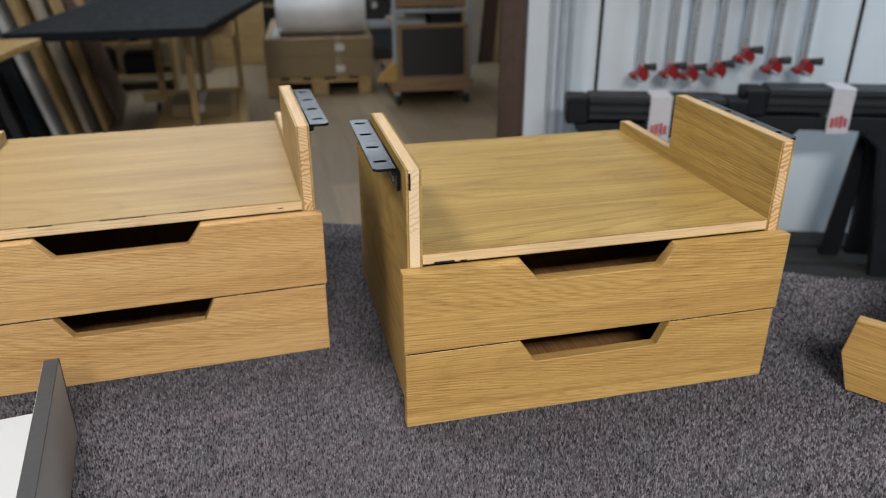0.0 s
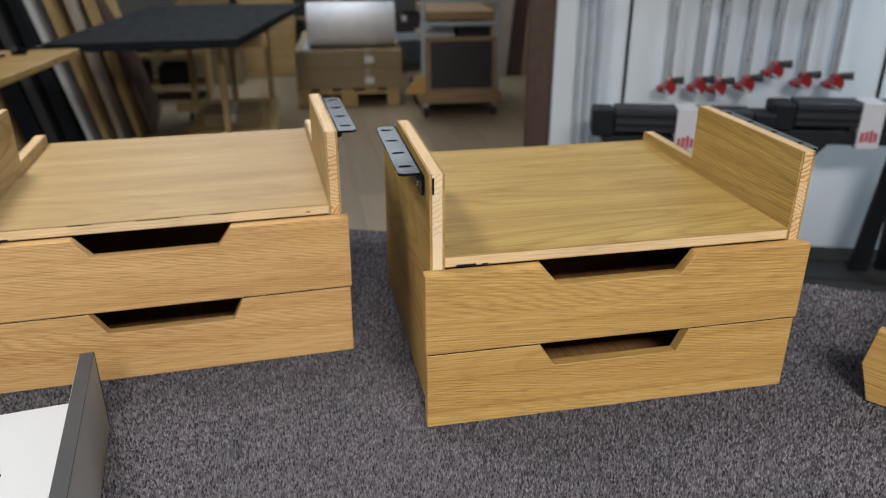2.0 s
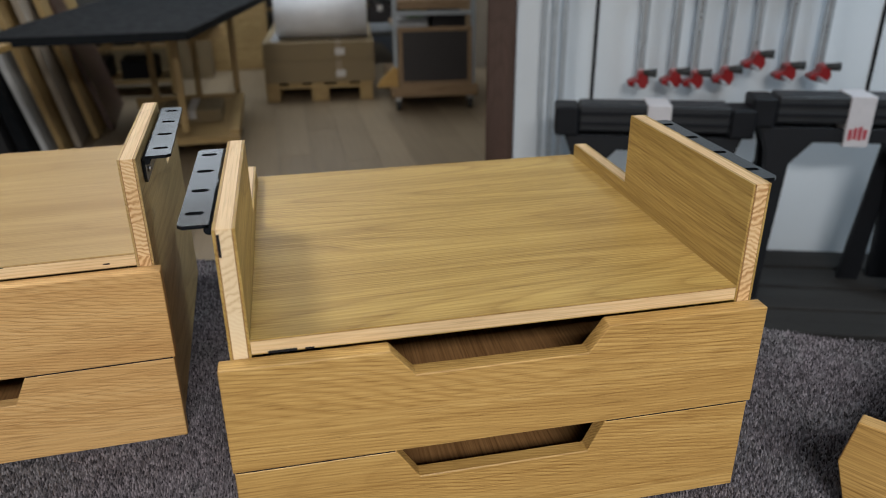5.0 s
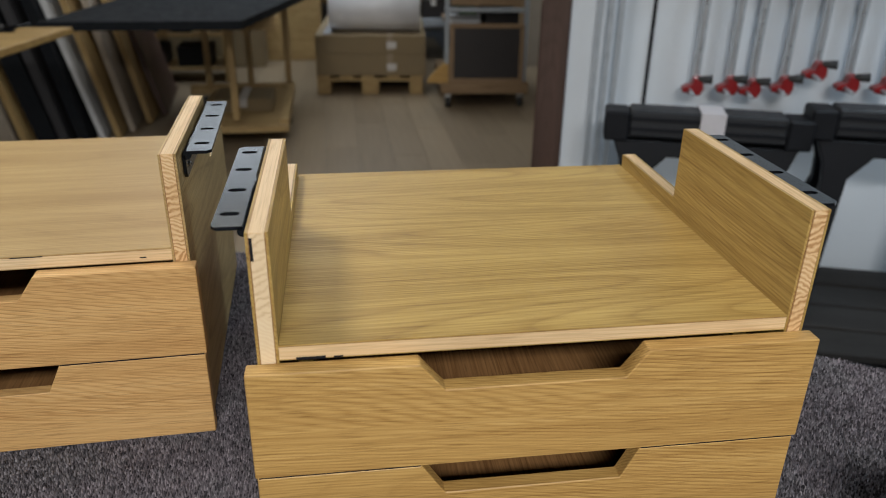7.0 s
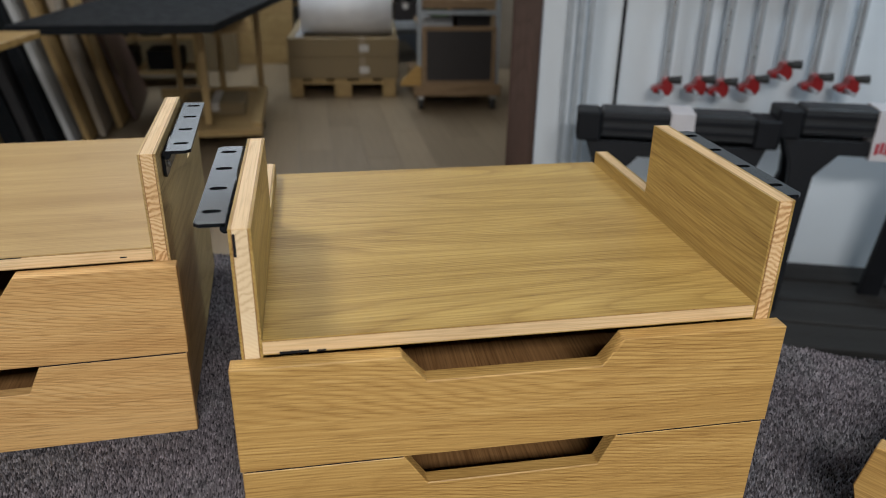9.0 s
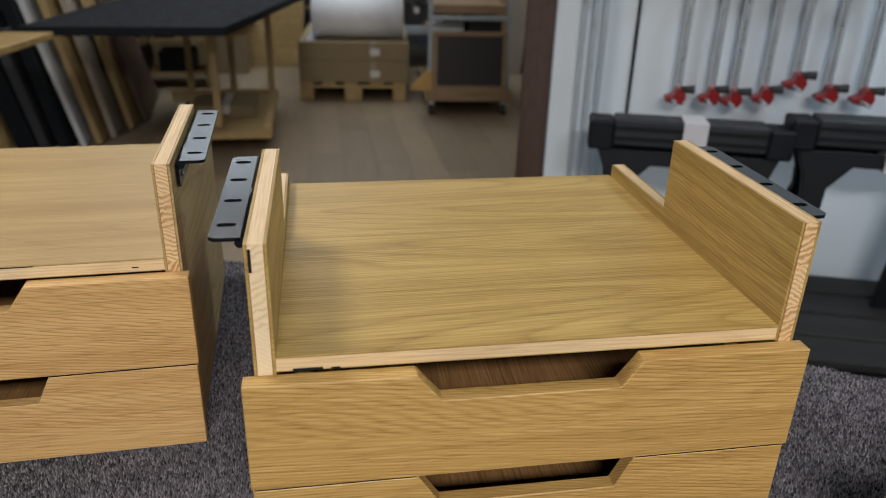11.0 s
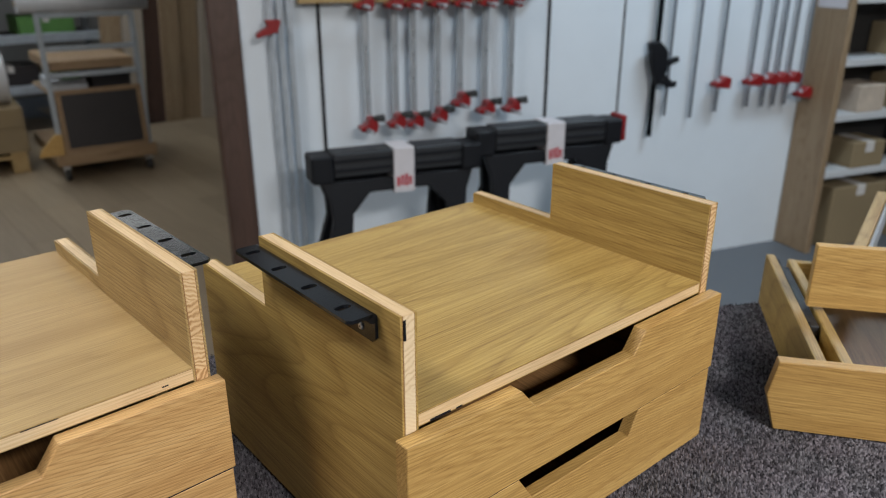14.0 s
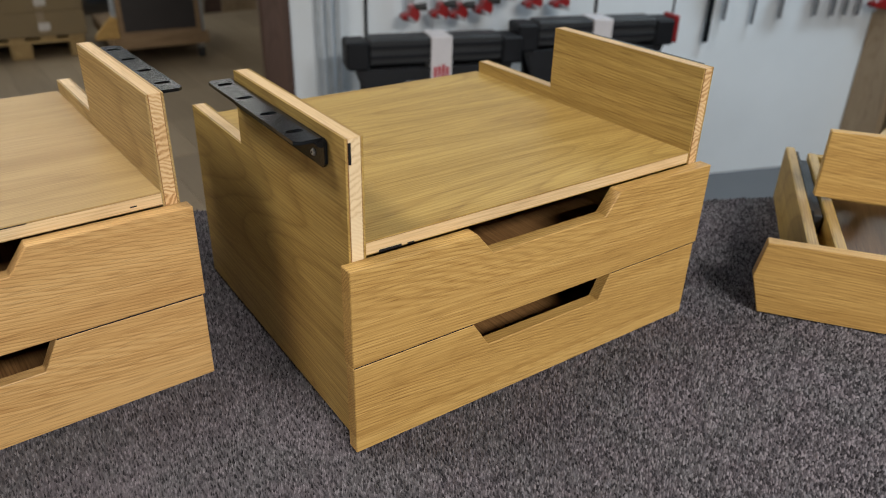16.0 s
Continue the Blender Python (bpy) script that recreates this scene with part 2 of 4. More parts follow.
white_wall = plain("white_wall", (0.71, 0.775, 0.84), 0.5, 0, 0.05, 3.0, 0.05)
# plaster and ceiling are darkened to keep bounced light out of the shadows
plaster = plain("plaster", (0.20, 0.19, 0.175), 0.85, 0, 0.08, 2.0, 0.2)
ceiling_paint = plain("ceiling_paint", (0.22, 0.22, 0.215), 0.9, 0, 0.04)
black_steel = plain("black_steel", (0.006, 0.007, 0.009), 0.2, 0.0, 0.15, 9)
black_steel.node_tree.nodes["Principled BSDF"].inputs["Specular IOR Level"].default_value = 0.32
# bluish tint puts the cool light's reflection into the steel's colour
black_steel.node_tree.nodes["Principled BSDF"].inputs["Specular Tint"].default_value = (0.85, 0.93, 1.0, 1)
black_plastic = plain("black_plastic", (0.007, 0.008, 0.011), 0.55, 0, 0.2, 20, 0.1, 500)
black_plastic.node_tree.nodes["Principled BSDF"].inputs["Specular IOR Level"].default_value = 0.28
grey_plastic = plain("grey_plastic", (0.018, 0.020, 0.024), 0.55, 0, 0.15, 20, 0.1, 500)
red_plastic = plain("red_plastic", (0.24, 0.008, 0.010), 0.4, 0, 0.15)
steel = plain("steel", (0.38, 0.42, 0.46), 0.38, 0.15, 0.15, 30)
dark_steel = plain("dark_steel", (0.17, 0.19, 0.22), 0.4, 0.3, 0.15, 30)
zinc = plain("zinc", (0.55, 0.57, 0.60), 0.3, 0.9, 0.1)
black_top = plain("black_top", (0.008, 0.010, 0.013), 0.85, 0, 0.25, 25, 0.4, 260)
black_top.node_tree.nodes["Principled BSDF"].inputs["Specular IOR Level"].default_value = 0.22
white_board = plain("white_board", (0.57, 0.585, 0.60), 0.45, 0, 0.015, 6)
grey_board = plain("grey_board", (0.40, 0.39, 0.38), 0.5, 0, 0.05, 10)
charcoal_edge = plain("charcoal_edge", (0.032, 0.032, 0.036), 0.6, 0, 0.2, 20)
cabinet_grey = plain("cabinet_grey", (0.36, 0.40, 0.42), 0.4, 0, 0.05, 4)
faded_tape = plain("faded_tape", (0.33, 0.26, 0.18), 0.7, 0, 0.08)
cardboard = plain("cardboard", (0.25, 0.19, 0.108), 0.85, 0, 0.1, 6, 0.2)
foam = plain("foam", (0.80, 0.81, 0.84), 0.4, 0, 0.08, 10, 0.3)
tape_paper = plain("tape_paper", (0.62, 0.60, 0.58), 0.6, 0, 0.06)
label_white = plain("label_white", (0.62, 0.60, 0.63), 0.5, 0, 0.06, 30)
label_red = plain("label_red", (0.45, 0.06, 0.08), 0.5, 0, 0.1)
green_box = plain("green_box", (0.10, 0.24, 0.06), 0.6, 0, 0.2)
dark_panel = plain("dark_panel", (0.030, 0.026, 0.027), 0.5, 0, 0.15)
beige_board = plain("beige_board", (0.36, 0.31, 0.25), 0.7, 0, 0.08)
grey_floor = plain("grey_floor", (0.115, 0.128, 0.145), 0.5, 0, 0.15, 5, 0.15)
rubber = plain("rubber", (0.03, 0.03, 0.03), 0.7)
cream_bag = plain("cream_bag", (0.5, 0.42, 0.34), 0.8, 0, 0.2, 20)
clear_film = plain("clear_film", (0.55, 0.57, 0.6), 0.25, 0, 0.1)


def carpet_material():
    m, nt, b = material("carpet_pile", 0.95, 0, 0.15)
    tc, geo = nt.nodes.new("ShaderNodeTexCoord"), nt.nodes.new("ShaderNodeNewGeometry")
    big = noise_tex(nt, tc.outputs["Object"], 11.0, 5.0, 0.65)
    fine = noise_tex(nt, tc.outputs["Object"], 620.0, 3.0, 0.7)
    fac = math_node(nt, "ADD", math_node(nt, "MULTIPLY", geo.outputs["Random Per Island"], 0.62), math_node(nt, "MULTIPLY", fine, 0.38))
    colour = ramp(nt, fac, (0.14, (0.015, 0.015, 0.018)), (0.46, (0.103, 0.097, 0.108)), (0.86, (0.305, 0.29, 0.315)))
    colour = mix(nt, 0.5, colour, ramp(nt, big, (0.28, (0.70, 0.70, 0.72)), (0.45, (1.0, 0.92, 0.98)), (0.60, (0.84, 0.88, 0.88)), (0.75, (1.12, 1.06, 1.12))), "MULTIPLY")
    nt.links.new(colour, b.inputs["Base Color"])
    bump(nt, b, fine, 0.5, 0.002)
    return m


carpet_pile = carpet_material()


def laminate_material():
    m, nt, b = material("laminate", 0.42)
    fibre = noise_tex(nt, coords(nt, (60.0, 2.5, 60.0), 19), 1.0, 4.0, 0.6)
    info = nt.nodes.new("ShaderNodeObjectInfo")
    fac = math_node(nt, "ADD", math_node(nt, "MULTIPLY", fibre, 0.6), math_node(nt, "MULTIPLY", info.outputs["Random"], 0.4))
    nt.links.new(ramp(nt, fac, (0.20, (0.185, 0.140, 0.090)), (0.80, (0.30, 0.232, 0.152))), b.inputs["Base Color"])
    bump(nt, b, fibre, 0.1, 0.001)
    return m


laminate = laminate_material()


# ---- mesh helpers ----
def part(name, bm, mat, parent=None, label="", m=None):
    """Links a bmesh as one mesh object, under a thing or a part."""
    me = bpy.data.meshes.new(name)
    bm.to_mesh(me)
    bm.free()
    me.materials.append(mat)
    ob = new(name, me)
    if m is not None:
        ob.matrix_basis = m
    if parent:
        ob.parent = parent
    if label:
        ob["label"] = label
    return ob


def thing(name, m, label, category, group="", kind=""):
    ob = new(name)
    ob.empty_display_size = 0.05
    ob.matrix_basis = m
    return tagged(ob, label, category, group, kind)


def soften(bm, r, seg=1):
    if r > 0:
        bmesh.ops.bevel(bm, geom=[e for e in bm.edges if e.calc_face_angle(0) > 0.5], offset=r, segments=seg, affect="EDGES", clamp_overlap=True)
    return bm


def box(x0, x1, y0, y1, z0, z1, r=0.0, bm=None, seg=1):
    b = bmesh.new()
    bmesh.ops.create_cube(b, size=1, matrix=Matrix.Translation(((x0 + x1) / 2, (y0 + y1) / 2, (z0 + z1) / 2)) @ Matrix.Diagonal((x1 - x0, y1 - y0, z1 - z0, 1)))
    soften(b, r, seg)
    if bm is None:
        return b
    return join(bm, b)


def join(bm, other):
    me = bpy.data.meshes.new("joined")
    other.to_mesh(me)
    other.free()
    bm.from_mesh(me)
    bpy.data.meshes.remove(me)
    return bm


def prism(points, a, b, axis="y", r=0.0, holes=(), seg=1):
    """A flat outline pushed from a to b along an axis; points are (x, z), (x, y) or (y, z)."""
    put = {"y": lambda p, d: (p[0], d, p[1]), "z": lambda p, d: (p[0], p[1], d), "x": lambda p, d: (d, p[0], p[1])}[axis]
    bm = bmesh.new()
    loops = []
    for ring in (points, *holes):
        vs = [bm.verts.new(put(p, a)) for p in ring]
        loops.append([bm.edges.new((vs[i], vs[(i + 1) % len(vs)])) for i in range(len(vs))])
    if holes:
        bmesh.ops.triangle_fill(bm, edges=[e for l in loops for e in l], use_beauty=True)
    else:
        bm.faces.new([v for v in bm.verts])
    faces = list(bm.faces)
    out = bmesh.ops.extrude_face_region(bm, geom=faces)
    shift = Vector(put((0, 0), b)) - Vector(put((0, 0), a))
    bmesh.ops.translate(bm, verts=[v for v in out["geom"] if isinstance(v, bmesh.types.BMVert)], vec=shift)
    bmesh.ops.recalc_face_normals(bm, faces=bm.faces)
    return soften(bm, r, seg)


def tube(p, q, r0, r1=None, n=12, bm=None):
    p, q = Vector(p), Vector(q)
    b = bmesh.new()
    d = q - p
    bmesh.ops.create_cone(b, cap_ends=True, segments=n, radius1=r0, radius2=r0 if r1 is None else r1, depth=d.length,
                          matrix=Matrix.Translation((p + q) / 2) @ d.to_track_quat("Z", "Y").to_matrix().to_4x4())
    for f in b.faces:
        f.smooth = len(f.verts) == 4
    return b if bm is None else join(bm, b)


def stadium(cx, cy, length, width, n=6):
    """A slot's outline, long along x."""
    h, r = length / 2 - width / 2, width / 2
    right = [(cx + h + r * math.sin(math.pi * i / n), cy - r * math.cos(math.pi * i / n)) for i in range(n + 1)]
    left = [(cx - h - r * math.sin(math.pi * i / n), cy + r * math.cos(math.pi * i / n)) for i in range(n + 1)]
    return right + left


# ---- the rooms ----
def structure(name, bm, mat, label, category="", m=None):
    ob = part(name, bm, mat, None, "", m)
    return tagged(ob, label, category or name.split("_")[0], kind="structure")


WALL_SIZE = 1.045
WALL = Matrix.Translation((0.857, 2.077, -0.0234)) @ pose(0, 0, 0, 0, 0, -18) @ Matrix.Scale(WALL_SIZE, 4)   # along the clamp wall, from its open end
WALL_FLOOR, WALL_TOP = (FLOOR + 0.0234) / WALL_SIZE, (CEIL + 0.0234) / WALL_SIZE
X0, X1, Y0, Y1 = -2.7, 4.4, -3.2, 8.4
floor = structure("floor", box(X0, X1, Y0, Y1, FLOOR - 0.1, FLOOR - 0.006), grey_floor, "dark substrate under a wood laminate floor", "floor")
structure("ceiling", box(X0, X1, Y0, Y1, CEIL, CEIL + 0.1), ceiling_paint, "unseen workshop ceiling, dark grey to cut bounced light", "ceiling")
structure("wall_west", box(X0 - 0.15, X0, Y0, Y1, FLOOR - 0.1, CEIL + 0.1), plaster, "plain greyish plaster wall of the workshop", "wall")
structure("wall_east", box(X1, X1 + 0.15, Y0, Y1, FLOOR - 0.1, CEIL + 0.1), plaster, "plain greyish plaster wall of the workshop", "wall")
structure("wall_south", box(X0, X1, Y0 - 0.15, Y0, FLOOR - 0.1, CEIL + 0.1), plaster, "plain greyish plaster wall of the workshop", "wall")
structure("wall_north", box(X0, X1, Y1, Y1 + 0.15, FLOOR - 0.1, CEIL + 0.1), plaster, "plain greyish plaster wall at the far end", "wall")
structure("floor_grey", prism([(0.0, -1.6), (3.4, -1.6), (3.4, 0.0), (0.0, 0.0)], WALL_FLOOR - 0.006, WALL_FLOOR + 0.002, "z"), grey_floor,
          "smooth blue-grey floor covering before the clamp wall", "floor", WALL)
structure("wall_clamps", box(0.012, 3.3, 0, 0.09, WALL_FLOOR, WALL_TOP), white_wall, "smooth white panelled wall hung with clamps", "wall", WALL)
jamb = structure("trim_jamb", box(-0.085, 0.011, -0.012, 0.10, WALL_FLOOR, WALL_TOP, 0.004), walnut_z, "dark reddish-brown wooden jamb at the end of the white wall", "jamb", WALL)
for s, w, mat in ((0.272, 0.011, black_plastic), (1.157, 0.011, black_plastic), (1.495, 0.006, grey_plastic)):
    structure("trim_strip", box(s - w / 2, s + w / 2, -0.006, -0.0005, -0.12, WALL_TOP, 0.001), mat, "narrow dark joint strip between white wall panels", "strip", WALL)


# ---- the bench with its carpet ----
def outline():
    back = [(1.36, -0.10), (0.90, 0.132), (0.66, 0.252), (0.30, 0.455), (0.06, 0.588), (-0.02, 0.626), (-0.09, 0.645), (-0.17, 0.642),
            (-0.33, 0.565), (-0.47, 0.465), (-0.585, 0.36), (-0.645, 0.283), (-0.668, 0.21), (-0.70, 0.05), (-0.78, -0.45), (-0.80, -0.62), (1.36, -0.62)]
    pts = []
    for i, p in enumerate(back):
        q = back[(i + 1) % len(back)]
        n = max(1, int(math.hypot(q[0] - p[0], q[1] - p[1]) / 0.012))
        for k in range(n):
            x, y = p[0] + (q[0] - p[0]) * k / n, p[1] + (q[1] - p[1]) * k / n
            j = 0.0035 * noise.noise((x * 45, y * 45, 3)) + 0.004 * noise.noise((x * 9, y * 9, 7))
            pts.append((x + j, y + j))
    return pts


EDGE = outline()
carpet = part("carpet", prism(EDGE, -0.012, -0.0033, "z"), carpet_pile)
tagged(carpet, "dark grey looped-pile carpet covering a workbench, with frayed edge", "carpet")
bench = thing("workbench", pose(0, 0, 0), "large workbench covered with dark grey carpet", "workbench")
part("benchtop", prism([(x * 0.965 + 0.01, y * 0.965 - 0.005) for x, y in EDGE[::4]], -0.055, -0.0125, "z"), dark_board_x, bench)
for x, y in ((-0.5, -0.5), (1.1, -0.5), (1.0, -0.02), (-0.12, 0.48)):
    part("leg", box(x - 0.04, x + 0.04, y - 0.04, y + 0.04, FLOOR + 0.003, -0.0555, 0.003), spruce_z, bench)


def pile():
    """Thousands of small loops of yarn on the carpet."""
    rng = np.random.default_rng(4)
    across, along = 0.0027, 0.0029
    gx, gy = np.meshgrid(np.arange(-0.80, 1.12, across), np.arange(-0.42, 0.66, along))
    gy = gy + np.where(np.arange(gx.shape[1]) % 2 == 1, along * 0.5, 0.0)[None, :]
    x, y = gx.ravel() + rng.normal(0, across * 0.16, gx.size), gy.ravel() + rng.normal(0, along * 0.22, gx.size)
    e = np.array(EDGE)
    inside = np.zeros(x.size, bool)
    for (ax, ay), (bx, by) in zip(e, np.roll(e, -1, 0)):
        if ay != by:
            inside ^= ((ay > y) != (by > y)) & (x < (bx - ax) * (y - ay) / (by - ay) + ax)
    x, y = x[inside], y[inside]
    n = x.size
    a = rng.normal(1.35, 0.32, n)
    long, wide, high = rng.uniform(0.0014, 0.0022, n), rng.uniform(0.0007, 0.0010, n), rng.uniform(-0.0016, 0.0010, n)
    ca, sa = np.cos(a), np.sin(a)
    base = -0.0036
    v = np.empty((n, 6, 3))
    for k, (l, w, h) in enumerate(((-1, 0, 0), (0, -1, 0), (1, 0, 0), (0, 1, 0), (-0.45, 0.1, 1), (0.45, -0.1, 1))):
        v[:, k, 0] = x + l * long * ca - w * wide * sa
        v[:, k, 1] = y + l * long * sa + w * wide * ca
        v[:, k, 2] = base if h == 0 else high
    f = np.array([(0, 1, 4), (1, 5, 4), (1, 2, 5), (2, 3, 5), (3, 4, 5), (3, 0, 4)])
    faces = (np.arange(n)[:, None, None] * 6 + f).reshape(-1, 3)
    me = bpy.data.meshes.new("pile")
    me.vertices.add(n * 6)
    me.vertices.foreach_set("co", v.ravel())
    me.loops.add(faces.size)
    me.loops.foreach_set("vertex_index", faces.ravel().astype(np.int32))
    me.polygons.add(len(faces))
    me.polygons.foreach_set("loop_start", np.arange(0, faces.size, 3, dtype=np.int32))
    me.update()
    me.validate()
    me.materials.append(carpet_pile)
    ob = new("yarn", me)
    ob.parent = carpet
    return tagged(ob, "looped grey and black yarn", kind="stuff")


pile()


# ---- the drawer units ----
W, H, D = 0.45, 0.1917, 0.398


def sandwich(parent, name, outline_yz, x0, x1, oak_y, core):
    """A three-layer board standing across x: pale core between two oak faces."""
    t, g = 0.0019, 0.0007
    ob = part(name, prism(outline_yz, x0, x0 + t, "x"), oak_y, parent)
    part("face", prism(outline_yz, x1 - t, x1, "x"), oak_y, ob)
    part("glue_layer", prism(outline_yz, x0 + t, x0 + t + g, "x"), glue_y, ob)
    part("glue_layer", prism(outline_yz, x1 - t - g, x1 - t, "x"), glue_y, ob)
    inset = [(min(max(y, outline_yz[0][0] + 0.0002), D - 0.0002), z) for y, z in outline_yz]
    part("core", prism(inset, x0 + t + g, x1 - t - g, "x"), core, ob, "pale softwood core")
    return ob


def bracket(parent, x, side):
    """A black steel angle with four slots, on the outside of a side board; side: -1 left, 1 right."""
    y0, y1, zt, zb, t, w = 0.045, 0.242, 0.2905, 0.264, 0.003, 0.0275
    hole = [[(p[0], p[1]) for p in stadium(x + side * 0.0165, y, 0.0145, 0.0075)] for y in (0.070, 0.122, 0.174, 0.224)]
    r = 0.004
    xi, xo = x + side * 0.0005, x + side * w
    ring = [(xi + side * 0.0042, y0), (xo - side * r, y0), (xo, y0 + r), (xo, y1 - r), (xo - side * r, y1), (xi + side * 0.0042, y1)]
    ob = part("angle_bracket", prism(ring, zt - t, zt, "z", 0, hole), black_steel, parent, "black steel angle bracket with four slots")
    bm = prism([(y0, zb + r), (y0 + r, zb), (y1 - r, zb), (y1, zb + r), (y1, zt - 0.0042), (y0, zt - 0.0042)], *sorted((xi, xi + side * t)), "x")
    part("flange", bm, black_steel, ob)
    part("fold", tube((xi + side * 0.0043, y0, zt - 0.0043), (xi + side * 0.0043, y1, zt - 0.0043), 0.0042, n=16), black_steel, ob)
    for y in (0.064, 0.226):
        s = part("screw", tube((xi + side * t, y, zb + 0.0085), (xi + side * (t + 0.0018), y, zb + 0.0085), 0.0033, 0.0022, 14), zinc, ob, "shiny screw head")
        part("recess", tube((xi + side * (t + 0.0016), y, zb + 0.0085), (xi + side * (t + 0.0021), y, zb + 0.0085), 0.001, n=6), black_plastic, s)
    return ob


def drawer(parent, z0, z1, front, oak_x, oak_y):
    a, b, c, d, cut = (0.130, 0.149, 0.298, 0.312, 0.0291) if z0 < 0.05 else (0.128, 0.1475, 0.291, 0.308, 0.0237)
    low = z0 < 0.05
    x0, x1, y0 = (0.0012, W - 0.0020, 0.0014) if low else (0.0, W, 0.0)
    face = [(x0, z0), (x1, z0), (x1, z1), (d, z1), (c, z1 - cut), (b, z1 - cut), (a, z1), (x0, z1)]
    ob = part("drawer", prism(face, y0, 0.0155, "y", 0.0008), front, parent, "oak drawer front with a trapezoid grip cut-out")
    # black strips stand in for the shade in the gap above the lower drawer
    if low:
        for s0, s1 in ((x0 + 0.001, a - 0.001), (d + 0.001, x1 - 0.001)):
            part("bumper_strip", box(s0, s1, 0.0018, 0.0150, z1 - 0.0002, z1 + 0.0017), black_plastic, ob, "black strip put in for the shade between the drawers")
    x0, x1, zb, zt = 0.036, 0.414, z0 + 0.008, z1 - 0.018
    part("drawer_side", box(x0, x0 + 0.012, 0.016, 0.36, zb, zt, 0.0008), oak_y, ob)
    part("drawer_side", box(x1 - 0.012, x1, 0.016, 0.36, zb, zt, 0.0008), oak_y, ob)
    part("drawer_back", box(x0 + 0.0125, x1 - 0.0125, 0.348, 0.36, zb, z1 - 0.007, 0.0008), oak_x, ob)
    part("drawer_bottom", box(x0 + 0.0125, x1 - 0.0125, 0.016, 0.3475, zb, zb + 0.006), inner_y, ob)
    return ob


def drawer_unit(m, label, front, oak_x, oak_y):
    u = thing("drawer_unit", m, label, "drawer unit", "oak drawer units on the bench")
    yf = 0.0165
    side = [(yf, 0.003), (D, 0.003), (D, 0.2215), (0.2445, 0.2215), (0.2445, 0.297), (yf, 0.297)]
    sandwich(u, "side_panel", side, 0.0085, 0.0245, oak_y, pine_y)
    sandwich(u, "side_panel", side, 0.4280, 0.4438, oak_y, pine_y)
    part("core_end", box(0.4307, 0.4411, yf - 0.0005, yf - 0.0001, 0.004, 0.2965), endgrain, u, "striped end grain")
    part("core_end", box(0.0112, 0.0218, yf - 0.0004, yf - 0.0001, 0.004, 0.2965), pale_endgrain, u, "pale end grain with faint rings")
    if "golden" in label:
        part("dowel_slot", box(0.0112, 0.0132, yf - 0.0012, yf + 0.002, 0.276, 0.2935), black_plastic, u, "dark slot in the board edge")
    a, b = 0.0247, 0.4278
    top = part("shelf", box(a, b, yf, D + 0.006, 0.2048, 0.2060), oak_x, u, "oak-veneered top board between the raised sides")
    part("face", box(a, b, yf, D + 0.006, 0.1928, 0.1936), oak_x, top)
    part("glue_layer", box(a, b, yf, D + 0.006, 0.2043, 0.2048), glue_x, top)
    part("core", box(a, b, yf, D + 0.006, 0.1936, 0.2043), pine_x, top, "pale softwood core")
    for x0, x1, z0, z1 in ((0.012, 0.034, 0.1929, 0.1950), (0.040, 0.047, 0.1931, 0.1944)) if "golden" in label else ((0.10, 0.125, 0.2038, 0.2050), (0.175, 0.225, 0.2039, 0.2048), (0.262, 0.290, 0.2040, 0.2049), (0.374, 0.380, 0.1968, 0.1980), (0.02, 0.035, 0.1930, 0.1946)):
        part("void", box(a + x0, a + x1, yf - 0.0004, yf + 0.001, z0, z1), black_plastic, top, "dark gap in the board edge")
    part("back_panel", box(a, b, D - 0.016, D - 0.003, 0.004, 0.190), oak_x, u)
    if "pale" in label:
        clip = part("runner_end", box(0.014, 0.034, 0.003, 0.0155, 0.1918, 0.1934, 0.0004), black_plastic, u, "dark metal runner end above the drawer")
        part("tab", box(0.018, 0.028, 0.0024, 0.0150, 0.1935, 0.1941, 0.0002), zinc, clip, "bright metal tab")
    bracket(u, 0.0085, -1)
    bracket(u, 0.4438, 1)
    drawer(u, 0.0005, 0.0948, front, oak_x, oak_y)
    drawer(u, 0.0966, H, front, oak_x, oak_y)
    return u


unit = drawer_unit(pose(0, 0, 0), "golden oak two-drawer unit with raised sides and black steel brackets", front_x, oak_x, oak_y)
drawer_unit(pose(-0.5130, 0.1675, 0, 0, 0, 2.6), "pale oak two-drawer unit with raised sides and black steel brackets", pale_front_x, pale_x, pale_y)


